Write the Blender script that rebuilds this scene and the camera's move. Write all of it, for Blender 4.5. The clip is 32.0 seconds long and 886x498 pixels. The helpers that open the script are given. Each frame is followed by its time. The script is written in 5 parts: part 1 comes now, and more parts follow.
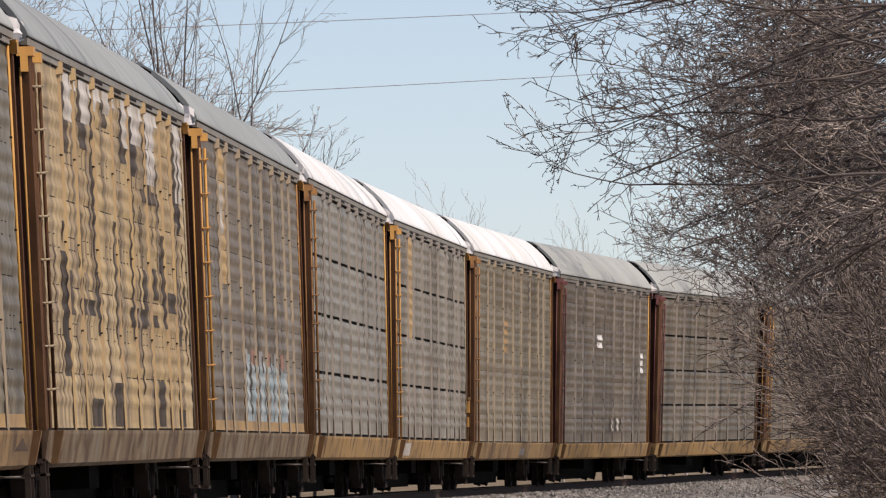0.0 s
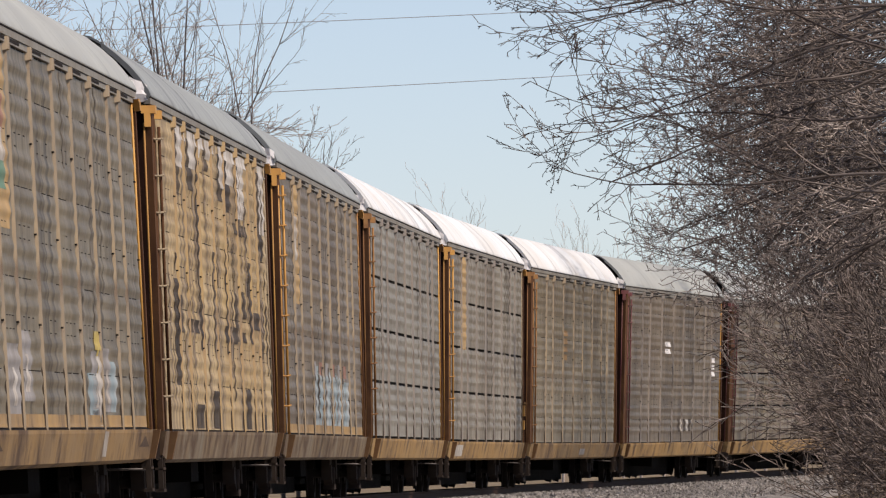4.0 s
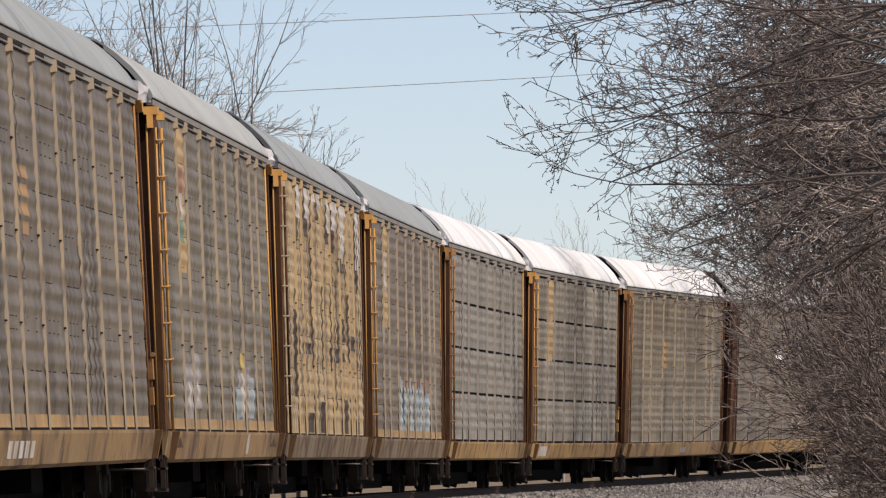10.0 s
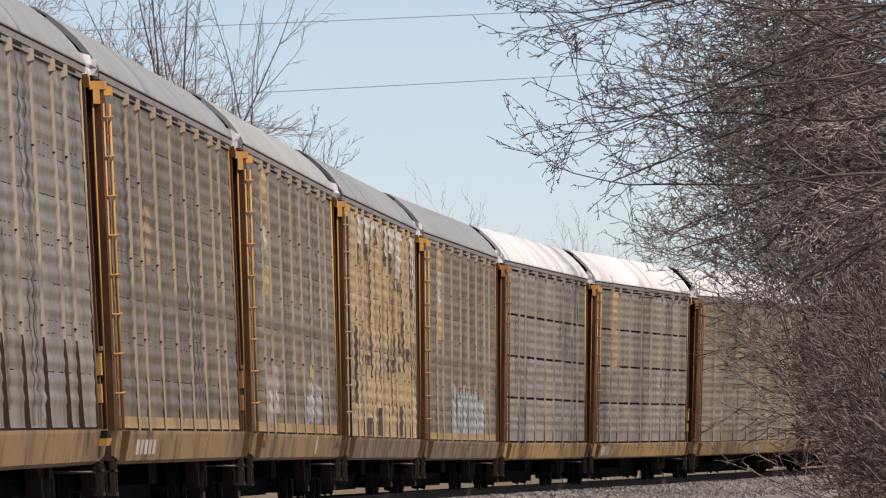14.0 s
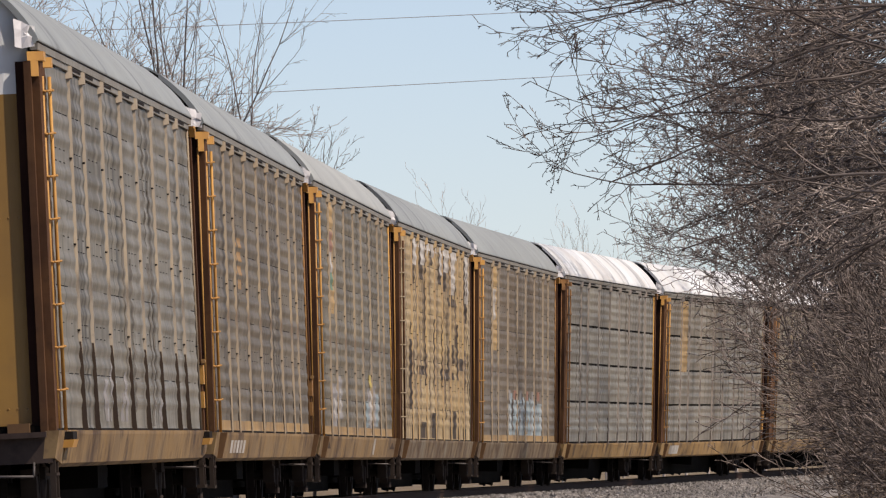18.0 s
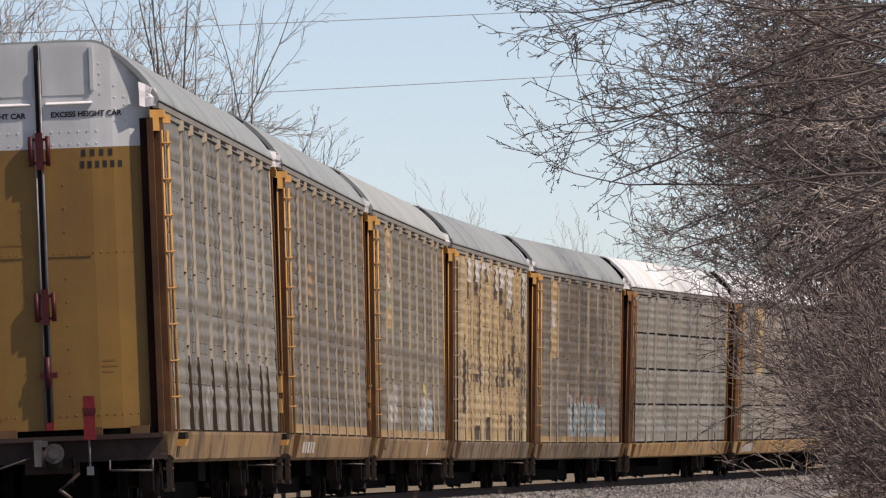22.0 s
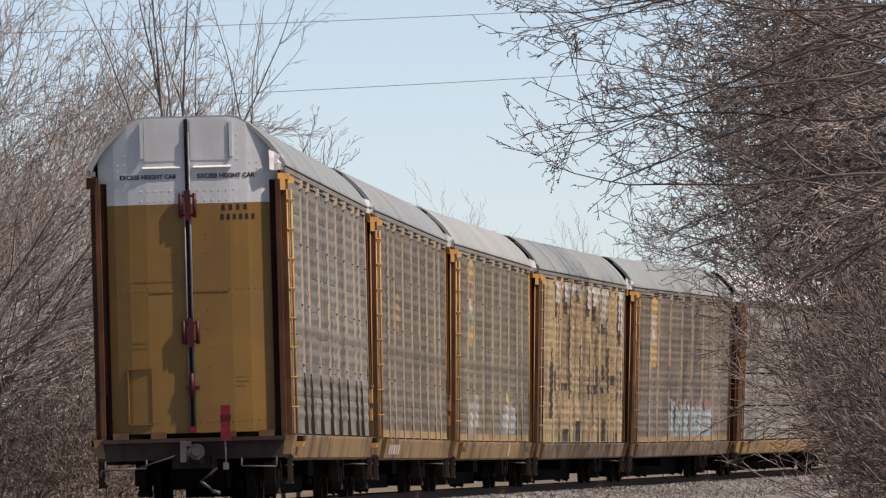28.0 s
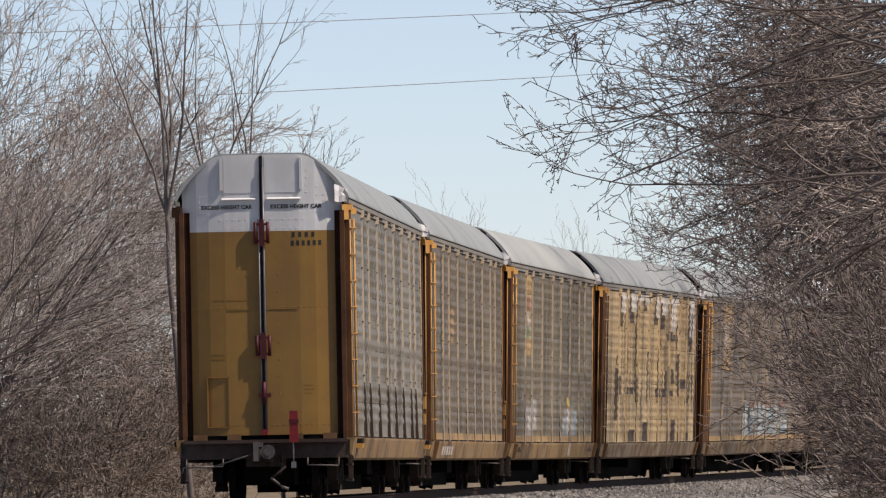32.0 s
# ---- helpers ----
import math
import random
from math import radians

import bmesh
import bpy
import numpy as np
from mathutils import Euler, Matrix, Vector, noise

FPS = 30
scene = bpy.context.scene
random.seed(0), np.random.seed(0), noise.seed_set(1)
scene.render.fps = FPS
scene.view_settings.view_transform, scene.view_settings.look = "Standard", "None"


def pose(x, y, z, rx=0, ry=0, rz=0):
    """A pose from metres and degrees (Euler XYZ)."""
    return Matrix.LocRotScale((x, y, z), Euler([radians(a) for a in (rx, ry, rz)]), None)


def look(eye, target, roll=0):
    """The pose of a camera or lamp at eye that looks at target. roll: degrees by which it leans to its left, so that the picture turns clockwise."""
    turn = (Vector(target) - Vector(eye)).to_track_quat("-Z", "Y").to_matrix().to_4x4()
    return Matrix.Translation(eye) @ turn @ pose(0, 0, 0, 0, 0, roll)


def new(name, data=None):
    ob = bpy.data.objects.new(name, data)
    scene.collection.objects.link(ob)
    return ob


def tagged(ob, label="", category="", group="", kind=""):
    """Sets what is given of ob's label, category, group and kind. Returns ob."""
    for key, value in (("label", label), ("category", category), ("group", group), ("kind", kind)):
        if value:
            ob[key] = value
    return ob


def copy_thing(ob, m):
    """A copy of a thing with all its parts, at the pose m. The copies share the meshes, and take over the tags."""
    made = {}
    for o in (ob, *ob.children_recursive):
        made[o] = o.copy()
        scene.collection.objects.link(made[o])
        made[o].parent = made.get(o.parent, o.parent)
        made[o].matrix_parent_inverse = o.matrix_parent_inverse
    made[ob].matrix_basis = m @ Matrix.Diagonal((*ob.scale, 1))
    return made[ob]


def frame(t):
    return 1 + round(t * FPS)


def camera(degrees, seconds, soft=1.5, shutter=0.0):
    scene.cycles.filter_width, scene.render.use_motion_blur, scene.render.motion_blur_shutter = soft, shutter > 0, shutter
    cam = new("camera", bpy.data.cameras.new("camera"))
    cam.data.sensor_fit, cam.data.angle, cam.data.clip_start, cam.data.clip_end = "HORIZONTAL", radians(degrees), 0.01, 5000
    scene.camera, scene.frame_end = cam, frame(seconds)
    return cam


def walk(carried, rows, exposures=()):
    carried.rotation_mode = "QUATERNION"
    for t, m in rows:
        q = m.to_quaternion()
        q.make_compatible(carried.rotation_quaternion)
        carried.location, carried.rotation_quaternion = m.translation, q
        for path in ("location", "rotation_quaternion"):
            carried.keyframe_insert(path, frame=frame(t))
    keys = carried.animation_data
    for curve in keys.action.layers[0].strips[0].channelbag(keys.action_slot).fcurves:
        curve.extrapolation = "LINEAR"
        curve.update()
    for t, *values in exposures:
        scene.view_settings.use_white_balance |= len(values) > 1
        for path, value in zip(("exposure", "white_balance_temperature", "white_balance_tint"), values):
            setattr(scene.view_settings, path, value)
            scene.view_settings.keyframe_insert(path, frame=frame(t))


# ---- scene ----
# A long freight train of closed vehicle carriers rolls away along a right-hand bend, seen through a long lens.
cam = camera(5.071, 32.0, 1.25)
EYE = look((0.0, 0.0, 0.70), (0.0, 100.0, 2.736), -2.015)
walk(cam, [(0.0, EYE), (32.0, EYE)], [(0.0, -0.08, 6900, 18), (14.0, -0.08, 6900, 18), (28.0, -0.03, 6900, 18), (32.0, -0.02, 6900, 18)])

# ---- light ----
SUN_UP, SUN_AZ = 49.0, 109.0          # degrees above the horizon, degrees clockwise from straight ahead
world = bpy.data.worlds.new("sky")
scene.world = world
world.use_nodes = True
wn = world.node_tree.nodes
sky = wn.new("ShaderNodeTexSky")
sky.sky_type, sky.sun_disc = "NISHITA", False
sky.sun_elevation, sky.sun_rotation = radians(SUN_UP), radians(SUN_AZ)
sky.air_density, sky.dust_density, sky.ozone_density, sky.altitude = 0.54, 0.36, 0.42, 250
wn["Background"].inputs["Strength"].default_value = 0.138
world.node_tree.links.new(sky.outputs["Color"], wn["Background"].inputs["Color"])
sun = new("sun", bpy.data.lights.new("sun", "SUN"))
sun.data.energy, sun.data.angle, sun.data.color = 4.7, radians(0.53), (1.0, 0.925, 0.82)
_az, _el = radians(SUN_AZ), radians(SUN_UP)
sun.matrix_world = look((math.sin(_az) * math.cos(_el) * 80, math.cos(_az) * math.cos(_el) * 80, math.sin(_el) * 80), (0, 0, 0))


# ---- materials ----
def surface(name, colours, rough=0.7, metal=0.0, grain=6.0, stain=0.8, bump=0.15, dirt=None, dirt_at=0.55, streak=0.0, uv=False, shift=0.0, isle=0.0, around=False, band=0.0, spec=0.25, run=1.4, runs=0.0):
    """Two or three mixed tones by noise at two sizes, dirt patches, upright run-off streaks and fine relief, in metres."""
    m = bpy.data.materials.new(name)
    m.use_nodes = True
    t = m.node_tree
    nd, ln = t.nodes, t.links
    bsdf = nd["Principled BSDF"]
    co = nd.new("ShaderNodeTexCoord")
    mp = nd.new("ShaderNodeMapping")
    mp.inputs["Location"].default_value = (shift, shift * 0.7, shift * 0.3)
    ln.new(co.outputs["UV" if uv else "Object"], mp.inputs["Vector"])

    def noise_at(scale, detail=5.0, stretch=None):
        n = nd.new("ShaderNodeTexNoise")
        n.inputs["Scale"].default_value, n.inputs["Detail"].default_value = scale, detail
        n.inputs["Roughness"].default_value = 0.62
        if stretch:
            s = nd.new("ShaderNodeMapping")
            s.inputs["Scale"].default_value = stretch
            ln.new(mp.outputs["Vector"], s.inputs["Vector"])
            ln.new(s.outputs["Vector"], n.inputs["Vector"])
        else:
            ln.new(mp.outputs["Vector"], n.inputs["Vector"])
        return n.outputs["Fac"]

    def ramp(fac, lo, hi):
        r = nd.new("ShaderNodeMapRange")
        r.inputs["From Min"].default_value, r.inputs["From Max"].default_value = lo, hi
        ln.new(fac, r.inputs["Value"])
        return r.outputs["Result"]

    def mix(fac, a, b):
        x = nd.new("ShaderNodeMix")
        x.data_type = "RGBA"
        if isinstance(fac, float):
            x.inputs[0].default_value = fac
        else:
            ln.new(fac, x.inputs[0])
        for sock, v in ((x.inputs[6], a), (x.inputs[7], b)):
            if isinstance(v, tuple):
                sock.default_value = (*v, 1)
            else:
                ln.new(v, sock)
        return x.outputs[2]

    g = noise_at(grain)
    col = mix(ramp(g, 0.3, 0.7), colours[0], colours[1])
    if len(colours) > 2:
        col = mix(ramp(noise_at(stain, 4.0), 0.42, 0.66), col, colours[2])
    if streak:
        up = (1.0, 0.035, 1.0) if uv else (1.0, 1.0, 0.04)
        s = nd.new("ShaderNodeMath")
        s.operation, s.inputs[1].default_value = "MULTIPLY", streak
        ln.new(ramp(noise_at(run, 6.0, up), 0.48, 0.72), s.inputs[0])
        col = mix(s.outputs[0], col, dirt or colours[0])
    if band:
        s = nd.new("ShaderNodeMath")
        s.operation, s.inputs[1].default_value = "MULTIPLY", band
        ln.new(ramp(noise_at(5.0, 3.0, (0.05, 1.0, 1.0)), 0.44, 0.60), s.inputs[0])
        col = mix(s.outputs[0], col, dirt)
    if runs:
        # narrow dark runs that come in groups
        s = nd.new("ShaderNodeMath")
        s.operation = "MULTIPLY"
        ln.new(ramp(noise_at(3.2, 6.0, (1.0, 0.03, 1.0)), 0.48, 0.60), s.inputs[0])
        ln.new(ramp(noise_at(0.45, 3.0, (1.0, 0.25, 1.0)), 0.38, 0.58), s.inputs[1])
        k = nd.new("ShaderNodeMath")
        k.operation, k.inputs[1].default_value = "MULTIPLY", runs
        ln.new(s.outputs[0], k.inputs[0])
        col = mix(k.outputs[0], col, tuple(c * 0.7 for c in dirt))
    if dirt:
        # on roofs the run-off goes across the car, so the stains are bands
        patches = noise_at(stain * 1.9, 7.0) if not around else noise_at(stain * 3.0, 6.0, (1.0, 0.10, 0.10))
        col = mix(ramp(patches, dirt_at, dirt_at + 0.16), col, dirt)
    if isle:
        geo = nd.new("ShaderNodeNewGeometry")
        hsv = nd.new("ShaderNodeHueSaturation")
        ln.new(ramp(geo.outputs["Random Per Island"], -1.0, 2.0), hsv.inputs["Fac"])
        r = nd.new("ShaderNodeMapRange")
        r.inputs["To Min"].default_value, r.inputs["To Max"].default_value = 1 - isle, 1 + isle
        ln.new(geo.outputs["Random Per Island"], r.inputs["Value"])
        ln.new(r.outputs["Result"], hsv.inputs["Value"])
        hsv.inputs["Fac"].default_value = 1.0
        for l in list(hsv.inputs["Fac"].links):
            ln.remove(l)
        ln.new(col, hsv.inputs["Color"])
        col = hsv.outputs["Color"]
    ln.new(col, bsdf.inputs["Base Color"])
    bsdf.inputs["Metallic"].default_value = metal
    bsdf.inputs["Specular IOR Level"].default_value = spec
    rr = nd.new("ShaderNodeMapRange")
    rr.inputs["To Min"].default_value, rr.inputs["To Max"].default_value = max(0.05, rough - 0.12), min(1.0, rough + 0.12)
    ln.new(g, rr.inputs["Value"])
    ln.new(rr.outputs["Result"], bsdf.inputs["Roughness"])
    if bump:
        b = nd.new("ShaderNodeBump")
        b.inputs["Strength"].default_value, b.inputs["Distance"].default_value = bump, 0.02
        ln.new(noise_at(grain * 2.5), b.inputs["Height"])
        ln.new(b.outputs["Normal"], bsdf.inputs["Normal"])
    return m


YELLOW = surface("aged_yellow_paint", [(0.60, 0.33, 0.085), (0.52, 0.275, 0.065), (0.42, 0.21, 0.06)], 0.55, grain=4, dirt=(0.20, 0.10, 0.045), dirt_at=0.6, streak=0.4)
CORNER = surface("rust_brown_corner_steel", [(0.10, 0.05, 0.028), (0.075, 0.038, 0.022), (0.15, 0.075, 0.035)], 0.8, grain=5, dirt=(0.035, 0.022, 0.016), dirt_at=0.56, streak=0.6, spec=0.06)
GUSSET = surface("dark_brown_gusset_steel", [(0.075, 0.056, 0.044), (0.05, 0.038, 0.032), (0.10, 0.072, 0.052)], 0.8, grain=5, spec=0.06)
# strip beside each upright, coloured as the shaded recess there
GUSSET_SHADE = surface("grey_brown_gusset_shade", [(0.095, 0.078, 0.063), (0.07, 0.056, 0.046), (0.12, 0.095, 0.072)], 0.8, grain=5, spec=0.06)
RUSTY = surface("rusty_yellow_paint", [(0.40, 0.22, 0.07), (0.30, 0.15, 0.05), (0.22, 0.10, 0.04)], 0.7, grain=5, dirt=(0.10, 0.045, 0.025), dirt_at=0.52, streak=0.6)
MAROON = surface("maroon_paint", [(0.13, 0.035, 0.04), (0.10, 0.03, 0.035), (0.16, 0.07, 0.06)], 0.6, grain=5, dirt=(0.05, 0.025, 0.02))
DOOR_YELLOW = surface("door_yellow_paint", [(0.272, 0.154, 0.037), (0.23, 0.129, 0.033), (0.20, 0.112, 0.036)], 0.42, grain=1.6, stain=0.6, bump=0.05, dirt=(0.14, 0.085, 0.04), dirt_at=0.62, streak=0.4)
DOOR_WHITE = surface("door_white_paint", [(0.66, 0.68, 0.67), (0.60, 0.62, 0.615), (0.53, 0.55, 0.54)], 0.42, grain=2, stain=0.6, bump=0.04, dirt=(0.34, 0.335, 0.31), dirt_at=0.64, streak=0.35)
# door heads between cars: the gap's deep shade is put into the colour
DARK_HEAD = surface("shaded_dark_door_head", [(0.013, 0.012, 0.013), (0.009, 0.0085, 0.009), (0.02, 0.019, 0.018)], 0.85, grain=3, spec=0.02)
# dark tone for the shaded corner recess, and the coat of one edge pipe
RECESS = surface("dark_red_brown_steel_and_shade", [(0.030, 0.014, 0.011), (0.022, 0.011, 0.009), (0.04, 0.02, 0.014)], 0.85, grain=5, spec=0.04)
PRIMER = surface("dirty_brown_end_steel", [(0.06, 0.042, 0.035), (0.042, 0.03, 0.026), (0.075, 0.057, 0.048)], 0.85, grain=5, dirt=(0.03, 0.024, 0.022), dirt_at=0.55, spec=0.05)
WORN = surface("worn_grey_coupler_steel", [(0.11, 0.097, 0.09), (0.05, 0.044, 0.041), (0.15, 0.135, 0.128)], 0.6, 0.3, grain=9)
# near-black, so the shade under the cars is partly in the colour
DARK = surface("shaded_grimy_black_steel", [(0.005, 0.0045, 0.0045), (0.006, 0.0055, 0.005), (0.010, 0.0085, 0.007)], 0.85, grain=7, spec=0.02)
GRIME = surface("brake_dust_brown_steel", [(0.03, 0.023, 0.02), (0.02, 0.016, 0.015), (0.05, 0.038, 0.03)], 0.85, grain=7, spec=0.06)
TREAD = surface("worn_wheel_steel", [(0.022, 0.018, 0.016), (0.013, 0.011, 0.01)], 0.75, 0.2, grain=9, spec=0.06)
# near-black tone that stands for the shade in gaps, slots and pockets
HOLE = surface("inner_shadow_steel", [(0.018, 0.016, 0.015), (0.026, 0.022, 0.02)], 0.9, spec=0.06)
def roof_paint(k, shift, grimy=False):
    """A roof coat of its own for each car: 0 dull galvanised, 1 beige, 2 white."""
    name, cols, dirt, at = ROOFS[k]
    return surface(name, cols, 0.6, 0.08 if k < 2 else 0.0, grain=1.6, stain=0.3, dirt=dirt, dirt_at=at - 0.05 * grimy, bump=0.06, shift=shift, around=True)


ROOFS = [("dull_galvanised_roof", [(0.315, 0.34, 0.325), (0.285, 0.307, 0.295), (0.25, 0.27, 0.262)], (0.15, 0.16, 0.16), 0.57),
         ("beige_weathered_roof", [(0.405, 0.425, 0.395), (0.37, 0.387, 0.36), (0.33, 0.345, 0.325)], (0.22, 0.23, 0.218), 0.58),
         ("white_painted_roof", [(0.735, 0.77, 0.775), (0.70, 0.73, 0.735), (0.64, 0.635, 0.60)], (0.24, 0.25, 0.25), 0.55)]
RED = surface("red_reflective_sheet", [(0.22, 0.018, 0.022), (0.13, 0.014, 0.017)], 0.45, grain=8)
LOCK = surface("dark_red_lock_paint", [(0.09, 0.012, 0.016), (0.05, 0.01, 0.012)], 0.5)
STEEL_ROD = surface("grey_rod_steel", [(0.20, 0.20, 0.21), (0.13, 0.13, 0.135)], 0.5, 0.4)
INK = surface("black_stencil_paint", [(0.03, 0.03, 0.032), (0.045, 0.043, 0.04)], 0.7, spec=0.06)
FADED_INK = surface("faded_brown_stencil_paint", [(0.20, 0.11, 0.035), (0.24, 0.13, 0.04)], 0.7, spec=0.06)
LIGHTWOOD = surface("scuffed_white_paint", [(0.78, 0.77, 0.76), (0.62, 0.61, 0.60)], 0.7)
BARK_DARK = surface("dark_brown_bark", [(0.085, 0.07, 0.064), (0.05, 0.042, 0.04), (0.14, 0.118, 0.105)], 0.9, grain=14, isle=0.25, spec=0.06)
BARK = surface("grey_brown_bark", [(0.23, 0.19, 0.16), (0.13, 0.105, 0.09), (0.34, 0.295, 0.26)], 0.85, grain=14, isle=0.75, spec=0.06)
BARK_RED = surface("reddish_twig_bark", [(0.165, 0.135, 0.116), (0.10, 0.08, 0.07), (0.27, 0.23, 0.205)], 0.85, grain=14, isle=0.75, spec=0.06)
BARK_PALE = surface("pale_grey_bark", [(0.40, 0.345, 0.30), (0.28, 0.24, 0.21), (0.50, 0.445, 0.40)], 0.85, grain=14, isle=0.5, spec=0.06)
BALLAST = surface("grey_crushed_stone", [(0.24, 0.225, 0.205), (0.12, 0.11, 0.10), (0.30, 0.28, 0.26)], 0.95, grain=14, stain=1.2, bump=1.0, dirt=(0.11, 0.095, 0.08), dirt_at=0.55, spec=0.06)
STONE = surface("crushed_stone_pieces", [(0.27, 0.255, 0.235), (0.18, 0.168, 0.155)], 0.95, grain=9, isle=0.5, spec=0.05)
EARTH = surface("dry_grass_earth", [(0.20, 0.155, 0.10), (0.13, 0.10, 0.07), (0.26, 0.21, 0.14)], 0.95, grain=3, stain=0.25, bump=0.8, spec=0.06)
STRAW = surface("dead_grass", [(0.26, 0.21, 0.145), (0.18, 0.14, 0.095), (0.32, 0.275, 0.205)], 0.9, grain=3, isle=0.4, spec=0.06)
RAIL = surface("rusty_rail_steel", [(0.055, 0.033, 0.025), (0.04, 0.026, 0.02)], 0.75, 0.3, grain=9, spec=0.06)
TIE = surface("creosoted_oak", [(0.045, 0.036, 0.03), (0.03, 0.025, 0.022), (0.07, 0.058, 0.05)], 0.9, grain=8, spec=0.06)
# darker bark: the shade deep in the thicket is put into the colour
BARK_SHADED = surface("shaded_brown_twig_bark", [(0.115, 0.096, 0.086), (0.066, 0.055, 0.05), (0.19, 0.163, 0.145)], 0.9, grain=14, isle=0.6, spec=0.06)
STEM = surface("brown_grey_stem_bark", [(0.17, 0.145, 0.13), (0.12, 0.10, 0.09), (0.22, 0.19, 0.17)], 0.9, grain=12, spec=0.06)
WIRE = surface("weathered_cable", [(0.25, 0.25, 0.26), (0.2, 0.2, 0.21)], 0.6)


# ---- mesh helpers ----
class Shape:
    """Vertices, faces, material numbers and smoothness of a mesh in the making."""

    def __init__(self):
        self.v, self.f, self.mi, self.sm = [], [], [], []

    def face(self, idx, mi=0, smooth=False):
        self.f.append(idx), self.mi.append(mi), self.sm.append(smooth)

    def box(self, x0, x1, y0, y1, z0, z1, mi=0):
        return self.hexa([(x0, y0, z0), (x1, y0, z0), (x1, y1, z0), (x0, y1, z0), (x0, y0, z1), (x1, y0, z1), (x1, y1, z1), (x0, y1, z1)], mi)

    def hexa(self, pts, mi=0):
        b = len(self.v)
        self.v += pts
        for q in ((0, 3, 2, 1), (4, 5, 6, 7), (0, 1, 5, 4), (1, 2, 6, 5), (2, 3, 7, 6), (3, 0, 4, 7)):
            self.face([b + i for i in q], mi)
        return self

    def sweep(self, rings, closed=True, caps=True, mi=0, smooth=False):
        """Skin over rings of equally many points."""
        b, n = len(self.v), len(rings[0])
        for r in rings:
            self.v += [tuple(p) for p in r]
        for i in range(len(rings) - 1):
            for j in range(n if closed else n - 1):
                k = (j + 1) % n
                self.face([b + i * n + j, b + i * n + k, b + (i + 1) * n + k, b + (i + 1) * n + j], mi, smooth)
        if caps and closed:
            self.face([b + j for j in range(n)][::-1], mi)
            self.face([b + (len(rings) - 1) * n + j for j in range(n)], mi)
        return self

    def prism(self, yz, x0, x1, mi=0, smooth=False):
        return self.sweep([[(x, y, z) for y, z in yz] for x in (x0, x1)], mi=mi, smooth=smooth)

    def rod(self, a, b, r, n=8, r2=None, mi=0, smooth=True):
        a, b = Vector(a), Vector(b)
        d = (b - a).normalized()
        p = d.orthogonal().normalized()
        q = d.cross(p)
        ring = lambda c, rad: [c + (p * math.cos(6.28319 * i / n) + q * math.sin(6.28319 * i / n)) * rad for i in range(n)]
        return self.sweep([ring(a, r), ring(b, r if r2 is None else r2)], mi=mi, smooth=smooth)

    def disc(self, y0, y1, profile, n=24, cx=0.0, cz=0.0):
        """A turned body about an axis along y: profile of (y, radius)."""
        rings = [[(cx + math.cos(6.28319 * i / n) * r, y, cz + math.sin(6.28319 * i / n) * r) for i in range(n)] for y, r in profile]
        return self.sweep(rings, smooth=False)

    def mesh(self, name, *mats):
        me = bpy.data.meshes.new(name)
        me.from_pydata(self.v, [], self.f)
        for m in mats:
            me.materials.append(m)
        me.polygons.foreach_set("material_index", self.mi)
        me.polygons.foreach_set("use_smooth", self.sm)
        return me


def part(name, shape, material, parent, label="", at=None):
    """Links a shape (or a mesh already made) as one object under a thing or a part."""
    mats = material if isinstance(material, (tuple, list)) else (material,)
    me = shape if isinstance(shape, bpy.types.Mesh) else shape.mesh(name, *mats)
    ob = new(name, me)
    ob.parent = parent
    if at is not None:
        ob.matrix_basis = at
    return tagged(ob, label)


STORE = {}


def kept(key, make, *mats):
    """One mesh for all alike pieces of the same paint."""
    k = (key,) + tuple(m.name for m in mats)
    if k not in STORE:
        STORE[k] = make().mesh(key, *mats)
    return STORE[k]


# ---- the line of the track ----
SPAN, TRUCKS = 28.55, 20.12        # coupled length of a car, distance of its truck centres
HEAD = (0.0361921, 0.00227381, 0.0168359, 0.0451777, -0.0186646)
RISE = (-0.0300762, -0.244838, 0.103998)


def heading(s):
    q = max(-0.5, min(1.5, s / 100))
    h = sum(c * q ** i for i, c in enumerate(HEAD))
    if s > 150:
        h += 0.106 * (s / 100 - 1.5)
    return h


TRACK = [(-4.58366, 142.446)]
for _i in range(0, 400):
    _h = (heading(_i) + heading(_i + 1)) / 2
    TRACK.append((TRACK[-1][0] + math.sin(_h), TRACK[-1][1] + math.cos(_h)))
_back = [TRACK[0]]
for _i in range(0, -240, -1):
    _h = (heading(_i) + heading(_i - 1)) / 2
    _back.append((_back[-1][0] - math.sin(_h), _back[-1][1] - math.cos(_h)))
TRACK = np.array(_back[:0:-1] + TRACK)
STATIONS = np.arange(-240, 401)


def height(s):
    q = max(-0.5, min(1.5, s / 100))
    return RISE[0] * q + RISE[1] * q * q + RISE[2] * q ** 3


def cant(s):
    return 0.0444866 * max(-0.4, min(1.6, s / 100))


def on_track(s, side=0.0, up=0.0):
    """A point beside the track's centre: side metres to the right, up metres over the rail."""
    x, y = np.interp(s, STATIONS, TRACK[:, 0]), np.interp(s, STATIONS, TRACK[:, 1])
    h = heading(s)
    return Vector((x + math.cos(h) * side, y - math.sin(h) * side, height(s) + up))


